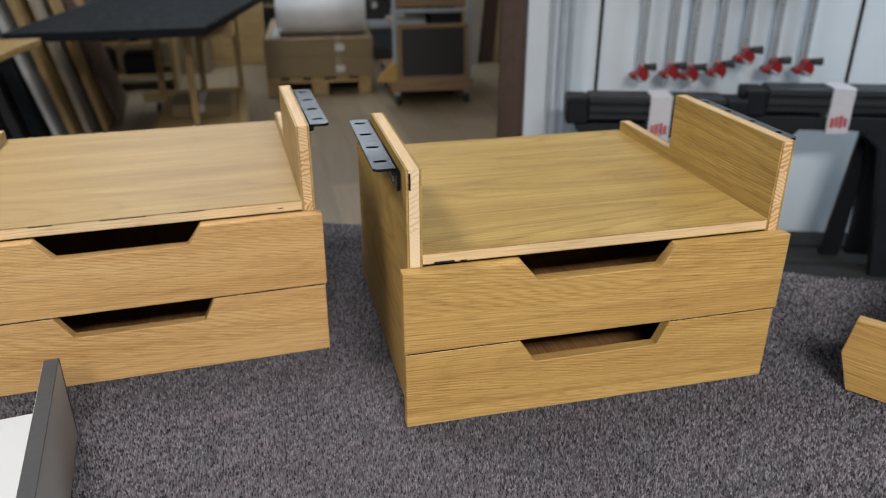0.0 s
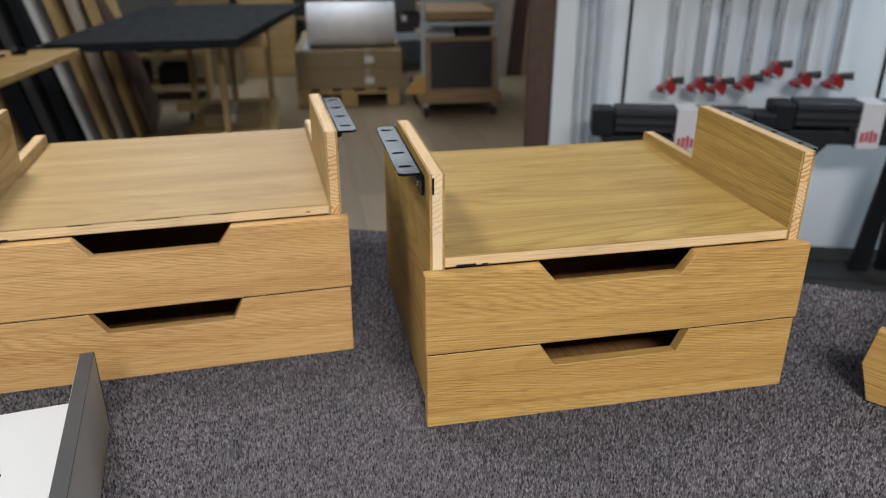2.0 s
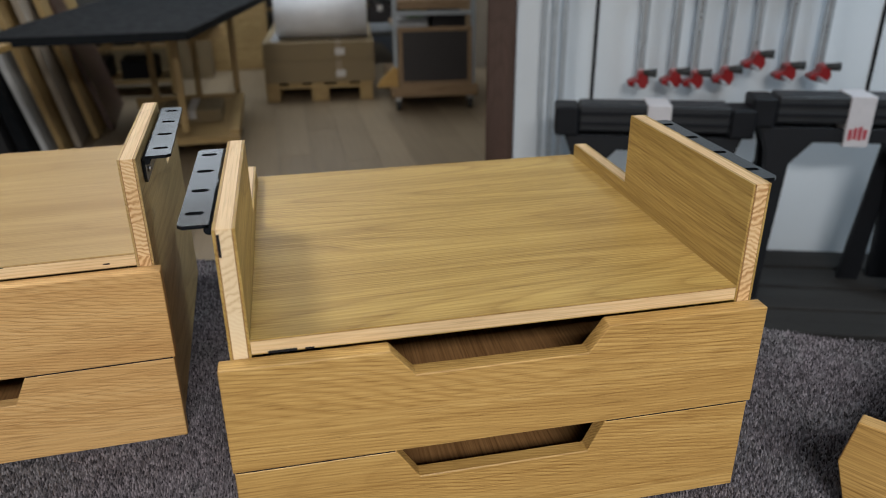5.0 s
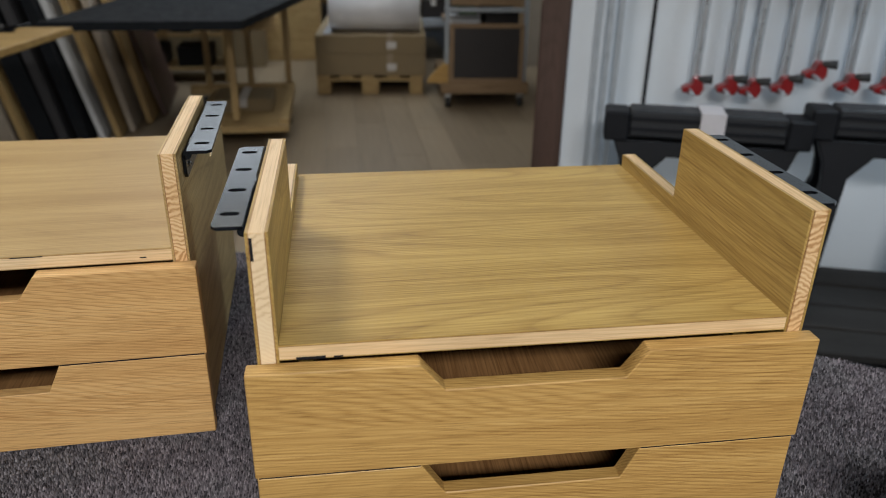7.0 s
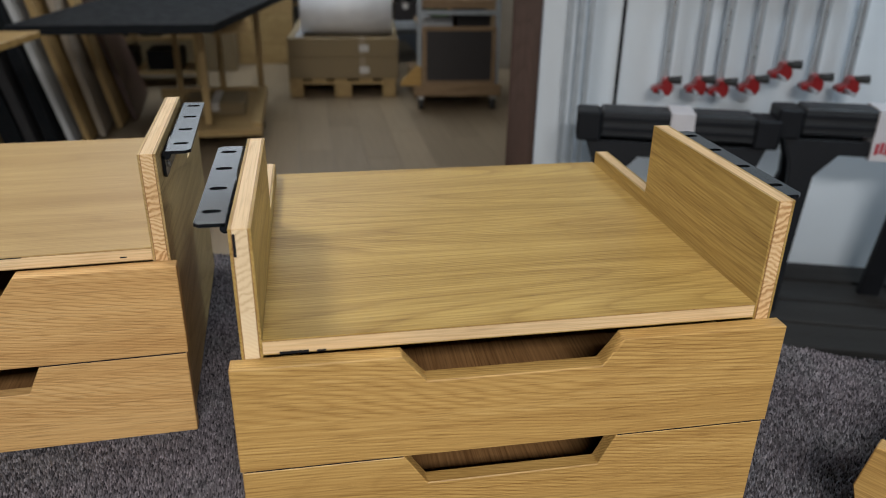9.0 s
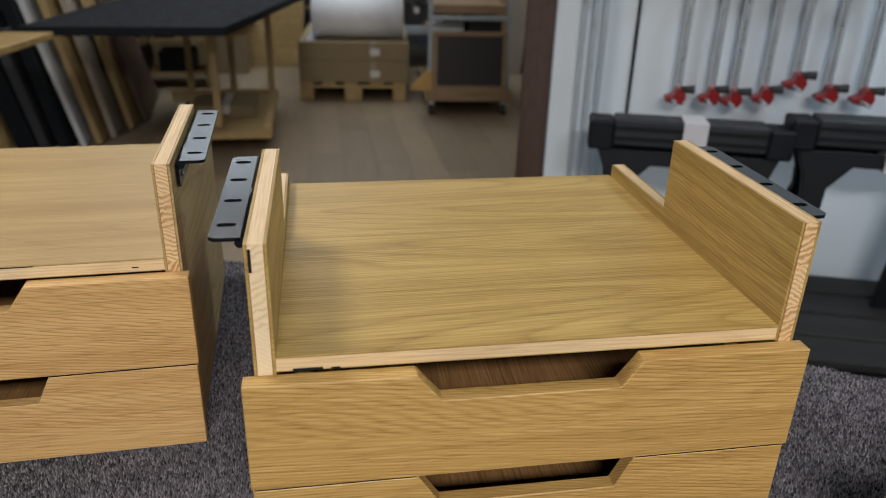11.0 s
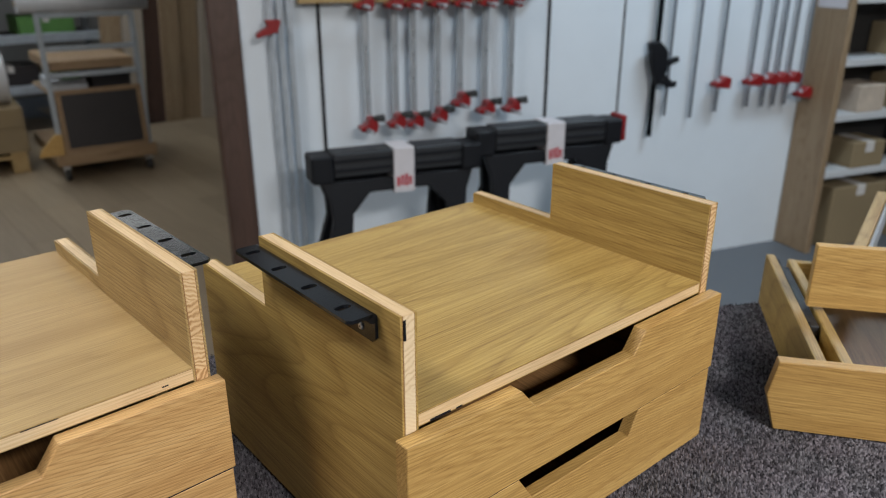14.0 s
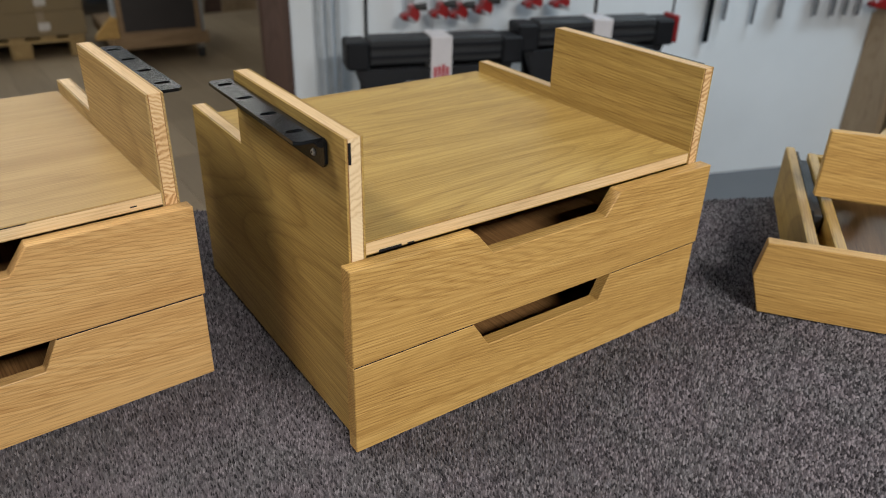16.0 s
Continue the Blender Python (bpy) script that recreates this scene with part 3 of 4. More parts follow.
# ---- the loose drawer ----
def loose_drawer():
    d = thing("open_drawer", pose(0.5250, -0.046, 0, 0, 0, -53.0), "loose open oak drawer with metal runner on the carpet", "drawer")
    h, w, dep = 0.0945, 0.40, 0.385
    face = [(0.006, 0.0005), (w, 0.0005), (w, h), (0.0, h), (-0.008, 0.048)]
    part("drawer_front", prism(face, 0, 0.016, "y", 0.001), front_x, d)
    for x, nm, mat, zt in ((0.046, "runner_board", oak_y, 0.088), (0.080, "drawer_side", oak_y, 0.082), (0.36, "drawer_side", oak_y, 0.082)):
        part(nm, box(x, x + 0.0135, 0.0165, dep, 0.002, zt, 0.0008), mat, d)
    run = part("runner", box(0.0605, 0.0645, 0.14, dep - 0.01, 0.045, 0.086, 0.0006), grey_plastic, d, "grey metal drawer runner")
    part("rail", box(0.065, 0.0770, 0.14, dep - 0.03, 0.05, 0.080, 0.0015), grey_plastic, run)
    part("drawer_back", box(0.094, 0.3595, dep - 0.013, dep, 0.002, 0.082, 0.0008), oak_x, d)
    part("drawer_bottom", box(0.094, 0.3595, 0.0165, dep - 0.0135, 0.010, 0.016), brown_y, d, "dark brown drawer bottom")
    part("board_core", box(0.0485, 0.0575, 0.0175, dep - 0.001, 0.0882, 0.0886), spruce_y, d, "pale core along the top edge")
    part("board_core", box(0.0825, 0.0910, 0.0175, dep - 0.001, 0.0822, 0.0826), spruce_y, d, "pale core along the top edge")
    st = thing("wooden_strip", d.matrix_basis @ pose(0.142, 0.29, 0.0828, 0, 0, -21.0), "pale wooden strip with a metal runner lying across a drawer", "strip")
    part("strip", box(0.0, 0.018, 0.0, 0.36, 0.0, 0.058, 0.001), spruce_y, st)
    part("runner", box(0.0185, 0.0245, 0.03, 0.35, 0.008, 0.05, 0.001), steel, st, "grey metal runner")
    b = part("cross_board", box(0.068, 0.42, 0.185, 0.2, 0.0885, 0.180, 0.001), front_x, None)
    b.matrix_basis = pose(0.5250, -0.046, 0, 0, 0, -53.0)
    b.name = "oak_board"
    tagged(b, "short oak board resting across an open drawer", "board")


loose_drawer()


# ---- the white drawer ----
def white_drawer():
    d = thing("white_drawer", pose(-0.3530, 0.074, 0, 0, 0, 7.0), "white slotted drawer with a dark-edged grey front", "drawer")
    zt = 0.100
    f = part("front_panel", box(-0.0145, -0.0012, -0.46, 0.0, 0.001, zt, 0.0006), grey_board, d, "grey front panel")
    part("edge_band", box(-0.0150, -0.0005, -0.46, 0.0, zt - 0.0002, zt + 0.001, 0.0004), charcoal_edge, f, "charcoal edge band")
    part("edge_band", box(-0.0150, -0.0005, 0.0002, 0.0012, 0.001, zt, 0.0003), charcoal_edge, f, "charcoal edge band")
    part("inner_face", box(-0.0160, -0.0152, -0.46, -0.003, 0.001, zt - 0.0015), white_board, f, "white inner face")
    y1 = -0.072
    slots = [stadium(-0.2235, y1 - 0.0985 - 0.0325 * i, 0.32, 0.0150, 8) for i in range(5)]
    rim = [(-0.42, y1 - 0.36), (-0.0168, y1 - 0.36), (-0.0168, y1), (-0.42, y1)]
    sb = part("slotted_board", prism(rim, 0.084, 0.086, "z", 0, slots), white_board, d, "white board with long slots")
    part("board_core", prism(rim, 0.070, 0.0838, "z", 0, slots), black_plastic, sb, "dark board core")
    part("side_board", box(-0.42, -0.0165, y1 - 0.0165, y1 - 0.0005, 0.001, 0.0695), white_board, d)
    part("side_board", box(-0.42, -0.0165, y1 - 0.36, y1 - 0.344, 0.001, 0.0695), white_board, d)
    part("bottom_board", box(-0.42, -0.0165, y1 - 0.3435, y1 - 0.017, 0.001, 0.008), charcoal_edge, d)


white_drawer()


# ---- along the clamp wall ----
def sawhorse(s0, s1, dy, dz, label, red_end=False):
    h = thing("sawhorse", WALL @ pose(s0, dy, dz), label, "sawhorse", "folding sawhorses at the wall")
    w = s1 - s0
    foot = WALL_FLOOR - dz + 0.003
    beam = part("beam", box(0.07, w - 0.07, -0.045, 0.045, -0.078, 0.0, 0.006), grey_plastic, h, "ribbed dark grey plastic beam")
    for k in range(2):
        part("rib", box(0.072, w - 0.072, -0.048, -0.0445, -0.030 - 0.03 * k, -0.018 - 0.03 * k, 0.001), black_plastic, beam)
    for x0, x1, red in ((0.0, 0.0695, False), (w - 0.0695, w, red_end)):
        part("end_cap", box(x0, x1, -0.05, 0.05, -0.092, -0.006, 0.006), black_plastic, beam)
    if red_end:
        part("red_cap", box(w + 0.0005, w + 0.022, -0.04, 0.04, -0.088, 0.004, 0.004), red_plastic, beam, "red plastic end")
    half = [(0.03, -0.093), (0.055, -0.16), (0.06, -0.22), (0.005, -0.42), (-0.03, foot), (0.075, foot), (0.10, -0.45), (0.125, -0.20), (0.185, -0.135)]
    o = half + [(w - x, z) for x, z in reversed(half)]
    for nm, tilt in (("front_leg", -7.0), ("back_leg", 7.0)):
        p = part(nm, prism(o, -0.014, 0.014, "y", 0.002), black_plastic, h, "", Matrix.Translation((0, math.copysign(0.028, tilt), 0)) @ Matrix.Translation((0, 0, -0.09)) @ pose(0, 0, 0, tilt, 0, 0) @ Matrix.Translation((0, 0, 0.09)))
    part("inner_leg", prism([(w - 0.140, -0.15), (w - 0.095, -0.15), (w - 0.118, -0.56), (w - 0.135, foot), (w - 0.200, foot), (w - 0.182, -0.56)], 0.060, 0.085, "y", 0.004), black_plastic, h, "slanting black inner leg")
    x = w * 0.5 - 0.022
    lab = part("paper_band", box(x, x + 0.068, -0.0535, 0.05, -0.142, 0.0035, 0.001), label_white, h, "white paper label band with red print")
    for k in range(4):
        part("print_bar", box(x + 0.008 + 0.0135 * k, x + 0.018 + 0.0135 * k, -0.0545, -0.0536, -0.122 + 0.003 * (k % 2), -0.090 + 0.004 * (k % 3)), label_red, lab)


sawhorse(0.138, 0.712, -0.33, -0.020, "dark grey folding plastic sawhorse with a paper label")
sawhorse(0.70, 1.275, -0.315, 0.012, "dark grey folding plastic sawhorse with a red end", True)

plat = thing("dark_pallet", WALL @ pose(0, 0, WALL_FLOOR), "low dark wooden platform below the sawhorses", "pallet")
for k in range(4):
    part("slat", box(0.28, 1.335, -0.62 + 0.15 * k, -0.485 + 0.15 * k, 0.125, 0.15, 0.003), dark_board_x, plat)
for x in (0.3, 0.78, 1.22):
    part("bearer", box(x, x + 0.09, -0.60, -0.05, 0.003, 0.1245, 0.003), dark_board_x, plat)


def bar_clamp(s, z0, z1, dy=-0.05, heads=(True, True), w=0.026):
    c = thing("bar_clamp", WALL @ pose(s, dy, 0), "steel bar clamp with red jaws and black knob on the wall", "clamp", "bar clamps on the wall")
    bar = part("bar", box(-w / 2, w / 2, -0.005, 0.005, z0 + 0.01, z1, 0.001), steel, c, "galvanised steel bar")
    part("groove", box(-w * 0.12, w * 0.12, -0.0062, -0.0051, z0 + 0.03, z1 - 0.02), zinc, bar)
    for z, on in ((z0, heads[0]), (z1, heads[1])):
        if not on:
            continue
        jaw = part("jaw", prism([(-0.042, -0.012), (0.012, -0.022), (0.022, 0.000), (0.014, 0.034), (-0.010, 0.030), (-0.016, 0.010), (-0.042, 0.000)], -0.06, -0.006, "y", 0.003), red_plastic, c, "red cast jaw", Matrix.Translation((0, 0, z + 0.002)))
        part("knob", tube((0.002, -0.05, 0.028), (0.044, -0.055, 0.030), 0.010, 0.014, 12), rubber, jaw, "black knob")
        part("spindle", tube((-0.02, -0.06, -0.004), (-0.02, -0.135, -0.004), 0.006, n=8), steel, jaw)
    return c


for s, z in ((0.407, -0.008), (0.510, -0.002), (0.578, -0.006), (0.670, 0.007), (0.758, 0.055), (0.857, 0.021), (0.963, 0.019)):
    bar_clamp(s + 0.012, z, 0.40)
for s, z1 in ((0.103, 0.340), (0.137, 0.345), (0.168, 0.338)):
    c = thing("long_clamp", WALL @ pose(s, -0.035, 0), "long galvanised bar clamp leaning upright on the wall", "clamp", "long clamps by the jamb")
    part("bar", box(-0.0085, 0.0085, -0.006, 0.006, WALL_FLOOR + 0.003, z1 + 0.3, 0.001), steel, c)
    if s > 0.12:
        continue
    j = part("jaw", prism([(-0.05, -0.035), (0.018, -0.018), (0.03, 0.02), (-0.02, 0.02), (-0.012, 0.0), (-0.05, -0.022)], -0.05, -0.0065, "y", 0.002), red_plastic, c, "red jaw", Matrix.Translation((0, 0, z1)))
hang = thing("clamp_rail", WALL @ pose(0, 0, 0), "narrow wooden rail holding bar clamps on the wall", "rail")
part("board", box(0.20, 1.08, -0.0435, -0.007, 0.405, 0.46, 0.002), spruce_x, hang)

fc = thing("quick_clamp", WALL @ pose(1.646, -0.03, 0.030), "black one-handed bar clamp hanging on the wall", "clamp")
part("bar", box(-0.011, 0.011, -0.004, 0.004, -0.19, 0.62, 0.001), black_steel, fc)
body = part("body", prism([(-0.06, 0.20), (-0.015, 0.205), (0.03, 0.165), (0.034, 0.09), (0.012, 0.035), (-0.012, 0.03), (-0.04, 0.10)], -0.04, -0.0045, "y", 0.006), black_plastic, fc)
part("trigger", prism([(0.034, 0.125), (0.09, 0.14), (0.094, 0.118), (0.034, 0.10)], -0.032, -0.012, "y", 0.004), black_plastic, body)
part("grip", prism([(0.030, 0.07), (0.075, 0.035), (0.095, 0.04), (0.09, 0.015), (0.055, 0.015), (0.014, 0.032)], -0.034, -0.01, "y", 0.005), black_plastic, body)
for s, z0, red in ((1.714, -0.075, False), (1.849, -0.095, False), (1.980, -0.078, True), (2.152, -0.07, True), (2.240, -0.075, True), (2.304, -0.075, True), (2.370, -0.075, True), (2.450, -0.04, True)):
    c = thing("f_clamp", WALL @ pose(s, -0.03, 0), "thin steel bar clamp hanging on the white wall", "clamp", "small clamps on the wall")
    part("bar", box(-0.006, 0.006, -0.004, 0.004, z0, 0.62, 0.001), dark_steel, c)
    if red:
        z = -0.025 if s > 2.4 else 0.046
        j = part("jaw", prism([(-0.05, -0.012), (0.025, -0.022), (0.03, 0.02), (0.0, 0.032), (-0.02, 0.012), (-0.05, 0.006)], -0.05, -0.0045, "y", 0.003), red_plastic, c, "red sliding jaw", Matrix.Translation((0, 0, z)))
        part("tip", tube((-0.035, -0.04, -0.03), (-0.035, -0.04, 0.025), 0.006, n=8), steel, j)


# ---- the shelf at the end of the wall ----
rack = thing("storage_shelf", WALL @ pose(2.475, 0, WALL_FLOOR), "tall veneered open shelf with grey boards and clutter", "shelf")
part("upright", box(0.0, 0.032, -0.20, -0.004, 0.003, 1.9, 0.002), veneer_z, rack)
part("upright", box(1.0, 1.03, -0.20, -0.004, 0.003, 1.9, 0.002), veneer_z, rack)
part("back_board", box(0.033, 0.999, -0.02, -0.005, 0.003, 1.9), dark_board_x, rack)
for z in (0.36, 0.62, 0.86, 1.12):
    sh = part("shelf_board", box(0.033, 0.999, -0.195, -0.021, z, z + 0.03, 0.002), white_board, rack, "pale grey shelf board")
part("top_cap", box(-0.0025, -0.0005, -0.18, -0.03, 1.10, 1.16, 0.0005), label_white, rack, "white card on the upright")


def carton(name, m, sx, sy, sz, mat, label, category="box", group=""):
    c = thing(name, m, label, category, group)
    b = part("body", box(-sx / 2, sx / 2, -sy / 2, sy / 2, 0, sz, 0.004), mat, c)
    if mat not in (black_plastic, cream_bag):
        part("tape", box(-0.025, 0.025, -sy / 2 - 0.0012, sy / 2 + 0.0012, sz - 0.05, sz + 0.0008), tape_paper, b)
    return c


for x, z, sx, sz, mat, nm in ((0.25, 0.65, 0.16, 0.12, cream_bag, "parts_bag"), (0.52, 0.65, 0.22, 0.15, cardboard, "carton"), (0.30, 0.003, 0.34, 0.30, cardboard, "carton"),
                              (0.72, 0.003, 0.30, 0.26, cardboard, "carton"), (0.30, 0.39, 0.2, 0.12, cardboard, "carton"), (0.7, 0.39, 0.24, 0.16, black_plastic, "tool_case"), (0.5, 0.89, 0.3, 0.14, cardboard, "carton")):
    carton(nm, WALL @ pose(2.475 + x, -0.106, WALL_FLOOR + z + 0.0005), sx, 0.16, sz, mat, {"carton": "brown cardboard box on a workshop shelf", "parts_bag": "crumpled cream bag of parts on a shelf", "tool_case": "dark tool case on a workshop shelf"}[nm], {"carton": "box", "parts_bag": "bag", "tool_case": "case"}[nm])


# ---- the hall behind ----
def pallet(m):
    p = thing("pallet", m, "light wooden euro pallet on the laminate floor", "pallet")
    for x in (0.0, 0.335, 0.70):
        for y in (0.0, 0.53, 1.055):
            part("block", box(x, x + (0.13 if x == 0.335 else 0.1), y, y + 0.145, 0.024, 0.100, 0.003), spruce_y, p)
        part("skid", box(x, x + (0.13 if x == 0.335 else 0.1), 0.0, 1.2, 0.002, 0.0235, 0.002), spruce_y, p)
    for y in (0.0, 0.53, 1.055):
        part("bearer", box(0, 0.8, y, y + 0.145, 0.1005, 0.122, 0.002), spruce_x, p)
    for x in (0.0, 0.17, 0.335, 0.525, 0.70):
        part("deck_board", box(x, x + 0.1, 0, 1.2, 0.1225, 0.144, 0.002), spruce_y, p)
    return p


PAL = pose(-0.08, 5.27, FLOOR, 0, 0, -4.5)
pallet(PAL)
for z, h in ((0.1445, 0.16), (0.3055, 0.135)):
    c = thing("long_carton", PAL @ pose(0, 0, z), "long flat brown cardboard box stacked on a pallet", "box", "cardboard boxes on the pallet")
    b = part("body", box(0.0, 0.82, -0.01, 1.2, 0, h, 0.004), cardboard, c)
    part("tape", box(0.53, 0.575, -0.0115, 1.2015, 0.02, h + 0.0008), faded_tape, b)
    part("label_card", box(0.53, 0.60, -0.0130, -0.0118, 0.04, 0.09), tape_paper, b)
roll = thing("foam_roll", PAL @ pose(0, 0, 0.441), "big white roll of packing foam on cardboard boxes", "roll")
bm = tube((0.10, 0.22, 0.17), (0.78, 0.22, 0.17), 0.17, n=36)
part("wound_foam", bm, foam, roll)
part("core_tube", tube((0.095, 0.22, 0.17), (0.785, 0.22, 0.17), 0.035, n=18), cardboard, roll)
part("loose_sheet", box(0.06, 0.12, 0.02, 0.5, 0.0005, 0.012, 0.003), clear_film, roll)


def trolley():
    t = thing("panel_trolley", pose(0.80, 4.75, FLOOR, 0, 0, -4.0), "wooden trolley with steel uprights carrying a dark panel", "trolley")
    base = part("base_board", box(0.0, 0.62, 0, 0.9, 0.105, 0.185, 0.006), beech_x, t, "thick pinkish wooden base")
    for x in (0.05, 0.57):
        for y in (0.06, 0.84):
            c = part("caster", tube((x - 0.016, y, 0.042), (x + 0.016, y, 0.042), 0.040, n=18), rubber, t, "grey caster wheel")
            part("fork", box(x - 0.022, x + 0.022, y - 0.02, y + 0.02, 0.06, 0.1045, 0.003), zinc, c)
    for x in (0.035, 0.585):
        part("upright", box(x - 0.015, x + 0.015, 0.03, 0.06, 0.1855, 1.05, 0.003), steel, t, "grey steel upright")
    for z in (0.66, 0.82, 1.02):
        part("crossbar", box(0.051, 0.569, 0.03, 0.06, z, z + 0.03, 0.003), steel, t)
    part("board_shelf", box(0.06, 0.56, 0.061, 0.85, 0.70, 0.76, 0.004), beech_x, t)
    part("middle_board", box(0.05, 0.57, 0.061, 0.85, 0.53, 0.55, 0.003), beech_x, t)
    base_m = pose(0.80, 4.75, FLOOR, 0, 0, -4.0)
    for x, sx, z, sz, mat, word in ((0.17, 0.22, 0.5505, 0.08, clear_film, "greyish"), (0.43, 0.24, 0.5505, 0.11, dark_panel, "black"), (0.19, 0.12, 0.6310, 0.05, green_box, "dull green")):
        c = thing("flat_case", base_m @ pose(x, 0.35, z), word + " flat case lying on a trolley's shelf", "case", "cases on the trolley")
        part("body", box(-sx / 2, sx / 2, -0.2, 0.2, 0, sz, 0.006), mat, c)
        part("lid", box(-sx / 2 - 0.002, sx / 2 + 0.002, -0.202, 0.202, sz * 0.72, sz * 0.82, 0.001), grey_plastic, c)
    r = thing("plastic_roll", base_m @ pose(0, 0, 1.0505), "grey roll of sheeting lying on top of a trolley", "roll")
    part("sheeting", tube((-0.06, 0.09, 0.055), (0.70, 0.09, 0.055), 0.055, n=24), clear_film, r)
    part("core_tube", tube((-0.065, 0.09, 0.055), (0.705, 0.09, 0.055), 0.02, n=12), cardboard, r)
    o = thing("offcut", base_m @ pose(-0.02, 0.0, 0.1865, 0, 0, 0), "orange-brown wooden offcut on a trolley's edge", "offcut")
    part("block", prism([(-0.085, 0.0), (0.068, 0.0), (0.066, 0.13), (0.03, 0.14), (-0.07, 0.04)], -0.02, 0.0, "y", 0.003), front_x, o)
    f = thing("framed_panel", pose(0.80, 4.75, FLOOR, 0, 0, -4.0) @ pose(0.055, 0.005, 0.186, -3, 0, 0), "dark panel in an oak frame standing on a trolley", "panel")
    part("panel", box(0.03, 0.49, 0.006, 0.018, 0.03, 0.37), dark_panel, f)
    for a in ((0, 0.0295, 0, 0.4), (0.4905, 0.52, 0, 0.4), (0.03, 0.49, 0, 0.0295), (0.03, 0.49, 0.3705, 0.4)):
        part("frame_bar", box(a[0], a[1], 0, 0.024, a[2], a[3], 0.002), beech_x, f)


trolley()


def cart():
    t = thing("trestle_cart", pose(-1.34, 3.45, FLOOR, 0, 0, 0.5), "wooden trestle cart on casters under a black board", "cart")
    h = 0.742
    for x, y in ((0.80, 0.50), (0.52, 1.45), (1.06, 1.55), (0.80, 1.5)):
        part("leg", box(x, x + 0.04, y, y + 0.04, 0.151, h, 0.004), spruce_z, t)
    for y in (0.5, 1.52):
        part("rail", box(0.40, 1.1, y + 0.051, y + 0.08, h - 0.08, h - 0.002, 0.003), spruce_x, t)
    for x in (0.46, 0.90):
        part("side_rail", box(x, x + 0.04, 0.45, 1.65, h - 0.09, h - 0.01, 0.003), spruce_y, t)
    part("lower_frame", box(0.56, 1.12, 0.47, 0.52, 0.085, 0.125, 0.004), spruce_x, t)
    part("lower_frame", box(0.40, 1.12, 1.5, 1.56, 0.08, 0.15, 0.004), spruce_x, t)
    part("lower_frame", box(1.06, 1.12, 0.521, 1.499, 0.08, 0.15, 0.004), spruce_y, t)
    part("lower_shelf", box(0.56, 1.055, 0.521, 1.499, 0.110, 0.124), spruce_x, t)
    for x, y in ((0.62, 0.5), (1.10, 0.95), (0.5, 1.5), (1.09, 1.5)):
        part("caster", tube((x - 0.014, y, 0.04), (x + 0.014, y, 0.04), 0.0375, n=16), rubber, t)
    b = part("black_board", prism([(0.0, 0.0), (0.955, 0.0), (1.36, 1.86), (0.28, 1.90)], h + 0.001, h + 0.045, "z", 0.003), black_top, None)
    b.matrix_basis = pose(-1.34, 3.45, FLOOR, 0, 0, 0.5)
    tagged(b, "large black felt-covered board lying on a trestle cart", "board")
    carton("flat_carton", pose(-0.52, 4.45, FLOOR + 0.1245), 0.36, 0.35, 0.08, cardboard, "low brown cardboard box on the cart's lower shelf")


cart()


def oak_table():
    t = thing("oak_table", pose(0, 0, 0), "pale oak tabletop on a grey cabinet", "table")
    top = [(-1.235, 1.96), (-1.255, 1.93), (-1.33, 1.90), (-2.3, 1.86), (-2.3, 3.05), (-1.065, 3.09)]
    part("tabletop", prism(top, -0.03, 0.0, "z", 0.003), wood("pale_oak_x", 0, (0.62, 0.46, 0.20), (0.52, 0.36, 0.14), (0.34, 0.21, 0.07), stave=0.09), t)
    part("cabinet", prism([(-1.555, 1.90), (-1.405, 2.48), (-1.9, 2.6), (-2.1, 2.0)], FLOOR + 0.06, -0.0305, "z", 0.003), cabinet_grey, t, "smooth grey cabinet")
    for x, y in ((-1.52, 2.44), (-1.66, 2.02), (-1.9, 2.5), (-2.0, 2.05)):
        part("caster", tube((x - 0.03, y, FLOOR + 0.03), (x - 0.002, y, FLOOR + 0.03), 0.0275, n=14), rubber, t)
    for x, y, a in ((-1.62, 2.75, 20), (-1.36, 2.70, 25), (-1.9, 2.7, 15), (-1.28, 2.95, 10)):
        c = thing("toggle_clamp", pose(x, y, 0.0005, 0, 0, a), "small black toggle clamp on the tabletop", "clamp", "toggle clamps on the table")
        part("base", box(-0.03, 0.03, -0.02, 0.02, 0, 0.008, 0.002), black_steel, c)
        part("lever", tube((-0.02, 0, 0.012), (0.10, 0.0, 0.028), 0.008, 0.006, 8), black_steel, c)
        part("pad", tube((-0.02, 0, 0.006), (-0.02, 0, 0.03), 0.014, n=10), rubber, c)


oak_table()


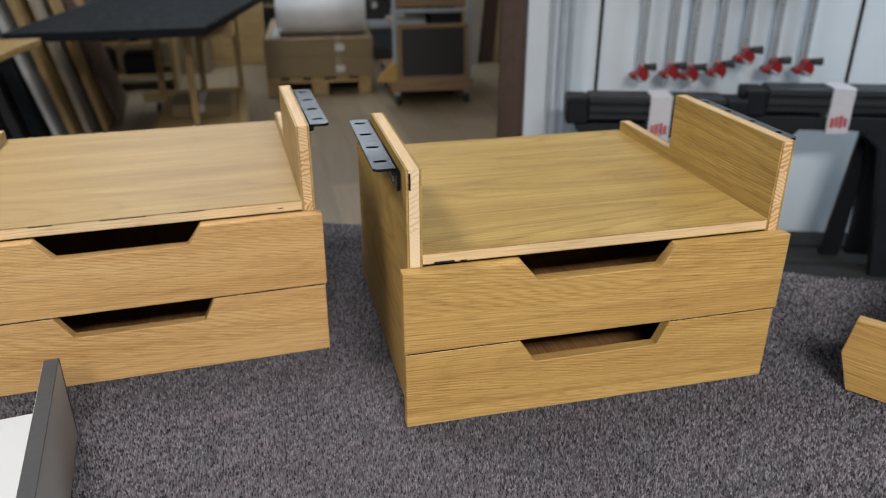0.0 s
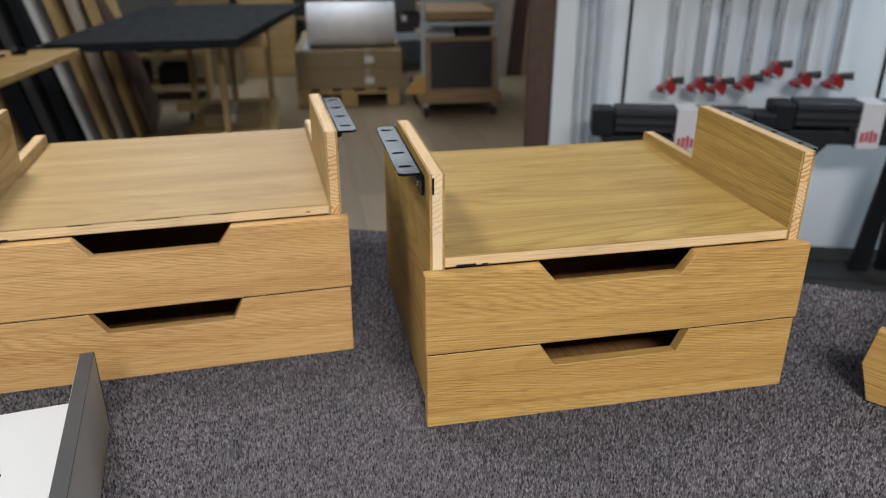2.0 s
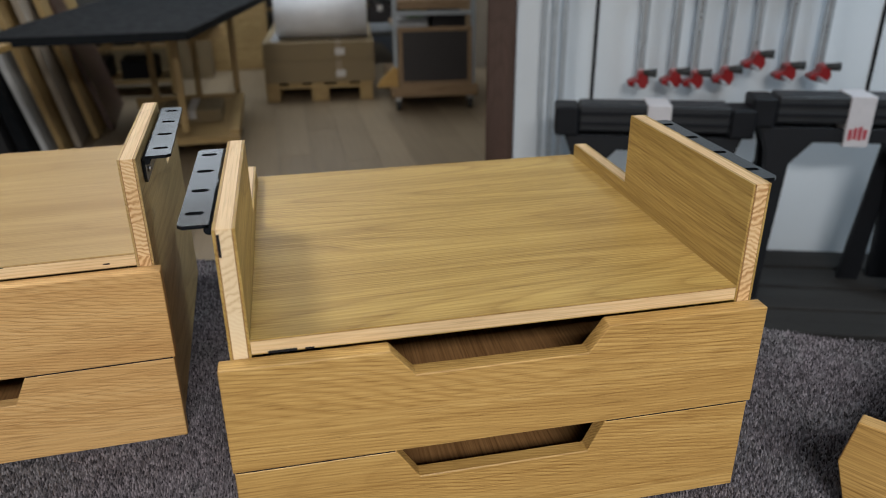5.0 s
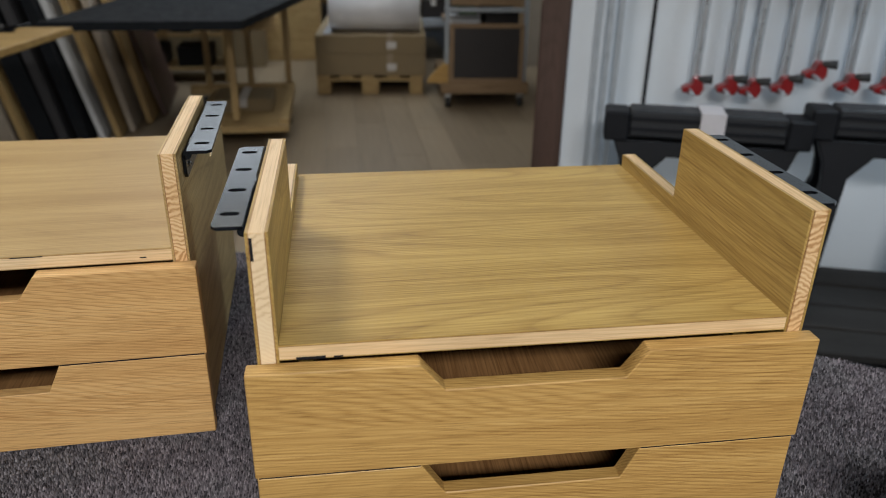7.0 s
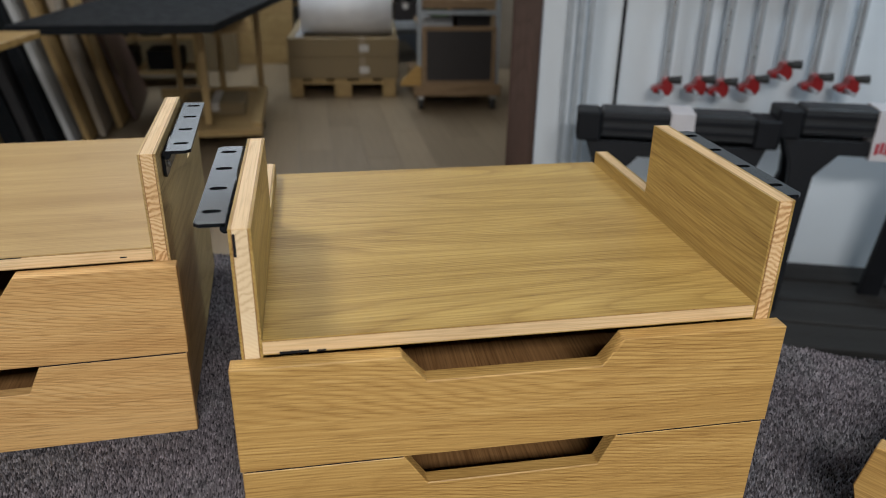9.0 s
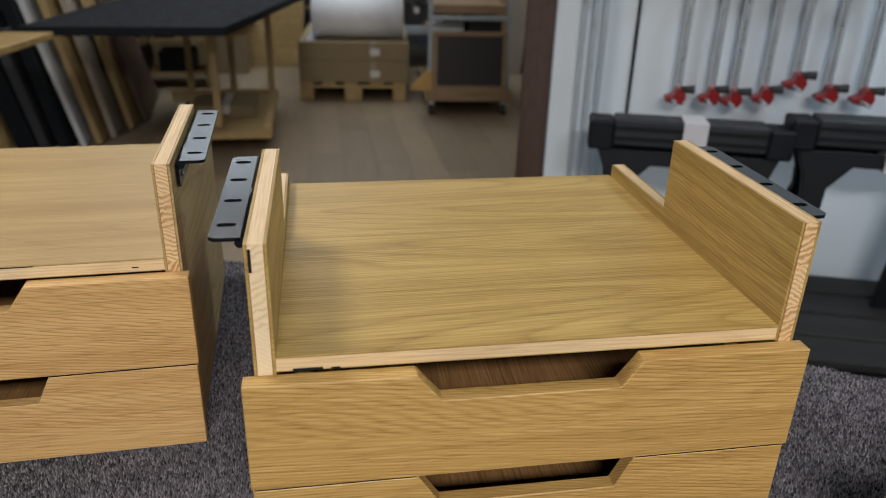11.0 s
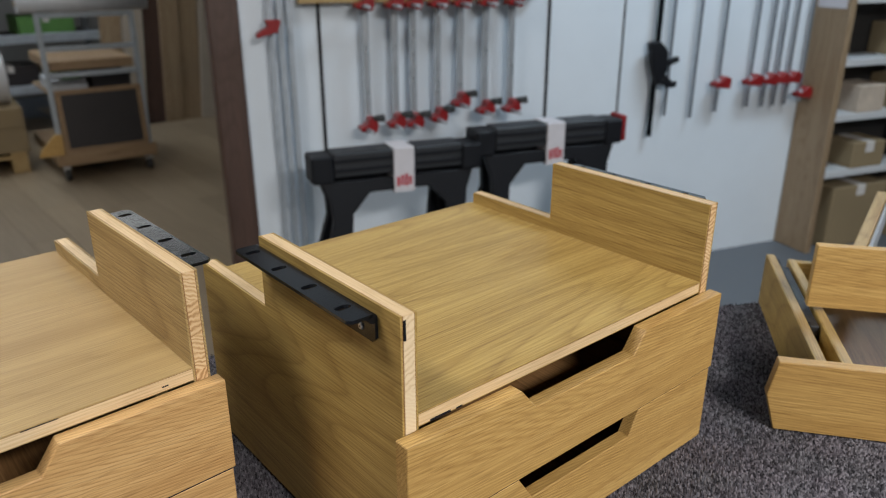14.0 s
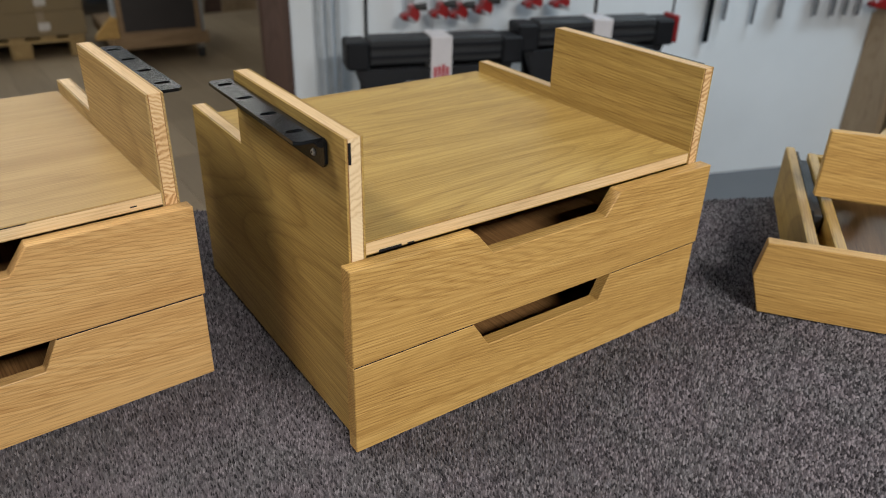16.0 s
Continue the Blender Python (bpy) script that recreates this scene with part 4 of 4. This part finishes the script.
def leaning_boards():
    """Boards and frames stacked on edge against the west side of the hall."""
    rows = ((-1.345, 0.032, 4.10, white_board, "white"), (-1.275, 0.035, 4.16, spruce_z, "light wooden"), (-1.225, 0.035, 4.3, beige_board, "beige"), (-1.165, 0.035, 4.5, spruce_z, "light wooden"),
            (-1.11, 0.04, 4.7, walnut_z, "dark brown"), (-1.44, 0.06, 4.02, black_top, "black"), (-1.525, 0.05, 3.98, charcoal_edge, "dark grey"), (-1.63, 0.095, 3.95, black_top, "black"),
            (-1.70, 0.035, 3.9, spruce_z, "light wooden"), (-1.79, 0.07, 3.85, beige_board, "beige"), (-1.86, 0.05, 3.80, spruce_z, "light wooden"), (-1.94, 0.05, 3.76, beige_board, "beige"),
            (-2.02, 0.055, 3.72, spruce_z, "light wooden"), (-2.10, 0.05, 3.68, grey_board, "grey"), (-2.18, 0.05, 3.66, spruce_z, "light wooden"), (-2.25, 0.05, 3.62, beige_board, "beige"))
    for x, t, y, mat, word in rows:
        lean = -13.0
        k = random.Random(int(x * -1000))
        b = part("leaning_board", box(0, t, 0, k.uniform(0.6, 0.95), 0.0, k.uniform(1.35, 1.9), 0.003), mat, None)
        b.matrix_basis = pose(x, y, FLOOR + 0.003, 0, lean + k.uniform(-2.2, 2.2), 4 + k.uniform(-3, 3))
        tagged(b, word + " board leaning in a stack beside others", "board", "boards leaning in the hall")


leaning_boards()


def far_side():
    r = thing("steel_rack", pose(0.35, 6.5, FLOOR), "grey steel rack with stacked boards and boxes", "rack")
    for x in (0.0, 1.35):
        for y in (0.0, 0.55):
            part("post", box(x, x + 0.05, y, y + 0.05, 0.003, 1.7, 0.003), steel, r)
    for z in (0.32, 0.72, 1.08, 1.45):
        part("beam", box(0.051, 1.349, 0.0, 0.04, z, z + 0.07, 0.003), steel, r)
        part("rack_board", box(0.051, 1.349, 0.041, 0.55, z + 0.03, z + 0.06, 0.003), dark_board_x, r)
    for x, z, sx, sz, mat in ((0.3, 1.1405, 0.3, 0.16, green_box), (0.72, 1.1405, 0.34, 0.13, green_box), (1.1, 1.1405, 0.26, 0.17, cardboard), (0.32, 0.7805, 0.45, 0.1, clear_film), (0.62, 0.3805, 0.5, 0.16, dark_panel),
                              (0.95, 0.7805, 0.5, 0.14, green_box), (0.35, 0.3805, 0.4, 0.18, cardboard), (1.05, 0.3805, 0.4, 0.2, spruce_x), (0.5, 1.5105, 0.5, 0.2, cardboard), (1.0, 1.5105, 0.3, 0.16, green_box)):
        carton("rack_box", pose(0.35 + x, 6.5 + 0.29, FLOOR + z), sx * 0.85, 0.4, sz, mat, "box stored on a grey steel rack", "box", "boxes on the rack")
    q = thing("wooden_rack", pose(-1.15, 7.15, FLOOR), "wooden storage rack with cartons along the hall's far side", "rack")
    for x in (0.0, 0.72, 1.42):
        for y in (0.0, 0.5):
            part("post", box(x, x + 0.05, y, y + 0.05, 0.003, 1.75, 0.003), spruce_z, q)
    for z in (0.45, 0.98, 1.5):
        part("rack_board", box(0.0, 1.47, 0.051, 0.499, z, z + 0.03, 0.003), spruce_x, q)
    for x, z, sx, sz, mat in ((0.3, 0.4805, 0.4, 0.3, cardboard), (1.0, 0.4805, 0.5, 0.26, dark_panel), (0.25, 1.0105, 0.35, 0.34, cardboard), (0.68, 1.0105, 0.3, 0.28, cardboard), (1.15, 1.0105, 0.42, 0.36, cardboard), (0.9, 1.5305, 0.4, 0.25, cardboard)):
        carton("rack_box", pose(-1.15 + x, 7.15 + 0.27, FLOOR + z), sx, 0.4, sz, mat, "cardboard box stored on a wooden rack", "box", "boxes on the wooden rack")
    for k in range(8):
        b = part("leaning_plank", box(0, 0.17, 0, 0.022, 0, 1.35 + 0.07 * (k % 3), 0.002), (veneer_z, beige_board, walnut_z, veneer_z)[k % 4], None)
        b.matrix_basis = pose(1.55 + 0.165 * k, 6.25 - 0.02 * (k % 2), FLOOR + 0.002, -9, 7.0 + k % 3, 0)
        tagged(b, "long brown plank leaning upright in the hall", "plank", "planks leaning in the hall")
    for x, y, sx, sz in ((-0.30, 6.9, 0.5, 1.3), (-0.95, 6.6, 0.8, 0.42), (-1.75, 6.7, 0.7, 0.5)):
        carton("tall_carton", pose(x, y, FLOOR + 0.002), sx, 0.5, sz, spruce_x if sz > 1 else cardboard, "wooden-coloured crate standing at the hall's far side", "crate")
    s = thing("low_shelf", pose(-1.75, 5.75, FLOOR), "low wooden shelf with dark cases", "shelf")
    for x in (0.0, 0.93):
        part("upright", box(x, x + 0.03, 0, 0.4, 0.003, 0.62, 0.002), spruce_z, s)
    for z in (0.10, 0.36, 0.60):
        part("shelf_board", box(0.031, 0.929, 0, 0.4, z, z + 0.025, 0.002), spruce_x, s)
    for x, z, sx in ((0.3, 0.1255, 0.35), (0.7, 0.1255, 0.26), (0.45, 0.3855, 0.5)):
        c = carton("tool_case", pose(-1.75 + x, 5.93, FLOOR + z + 0.0005), sx, 0.3, 0.15, black_plastic, "dark tool case on a low wooden shelf", "case")


far_side()


# ---- laminate planks of the hall ----
def planks():
    shared = {}
    w, l = 0.192, 1.28
    nx, ny = int((X1 - X0) / w), int((Y1 - 0.9) / l) + 1
    me = None
    for i in range(nx):
        for j in range(ny):
            x, y = X0 + i * w, 0.6 + j * l + (i * 0.43 % 1) * l - 0.6
            if x < -2.0 or x > 2.9 or y + l > Y1 or y < 0.9 or (x < -1.2 and y < 2.3):
                continue
            if me is None:
                b = box(0.0006, w - 0.0006, 0.0006, l - 0.0006, -0.005, 0.0, 0.0012)
                ob = part("plank", b, laminate, floor)
                me = ob.data
            else:
                ob = new("plank", me)
                ob.parent = floor
            ob.matrix_basis = pose(x, y, FLOOR + 0.0)


planks()
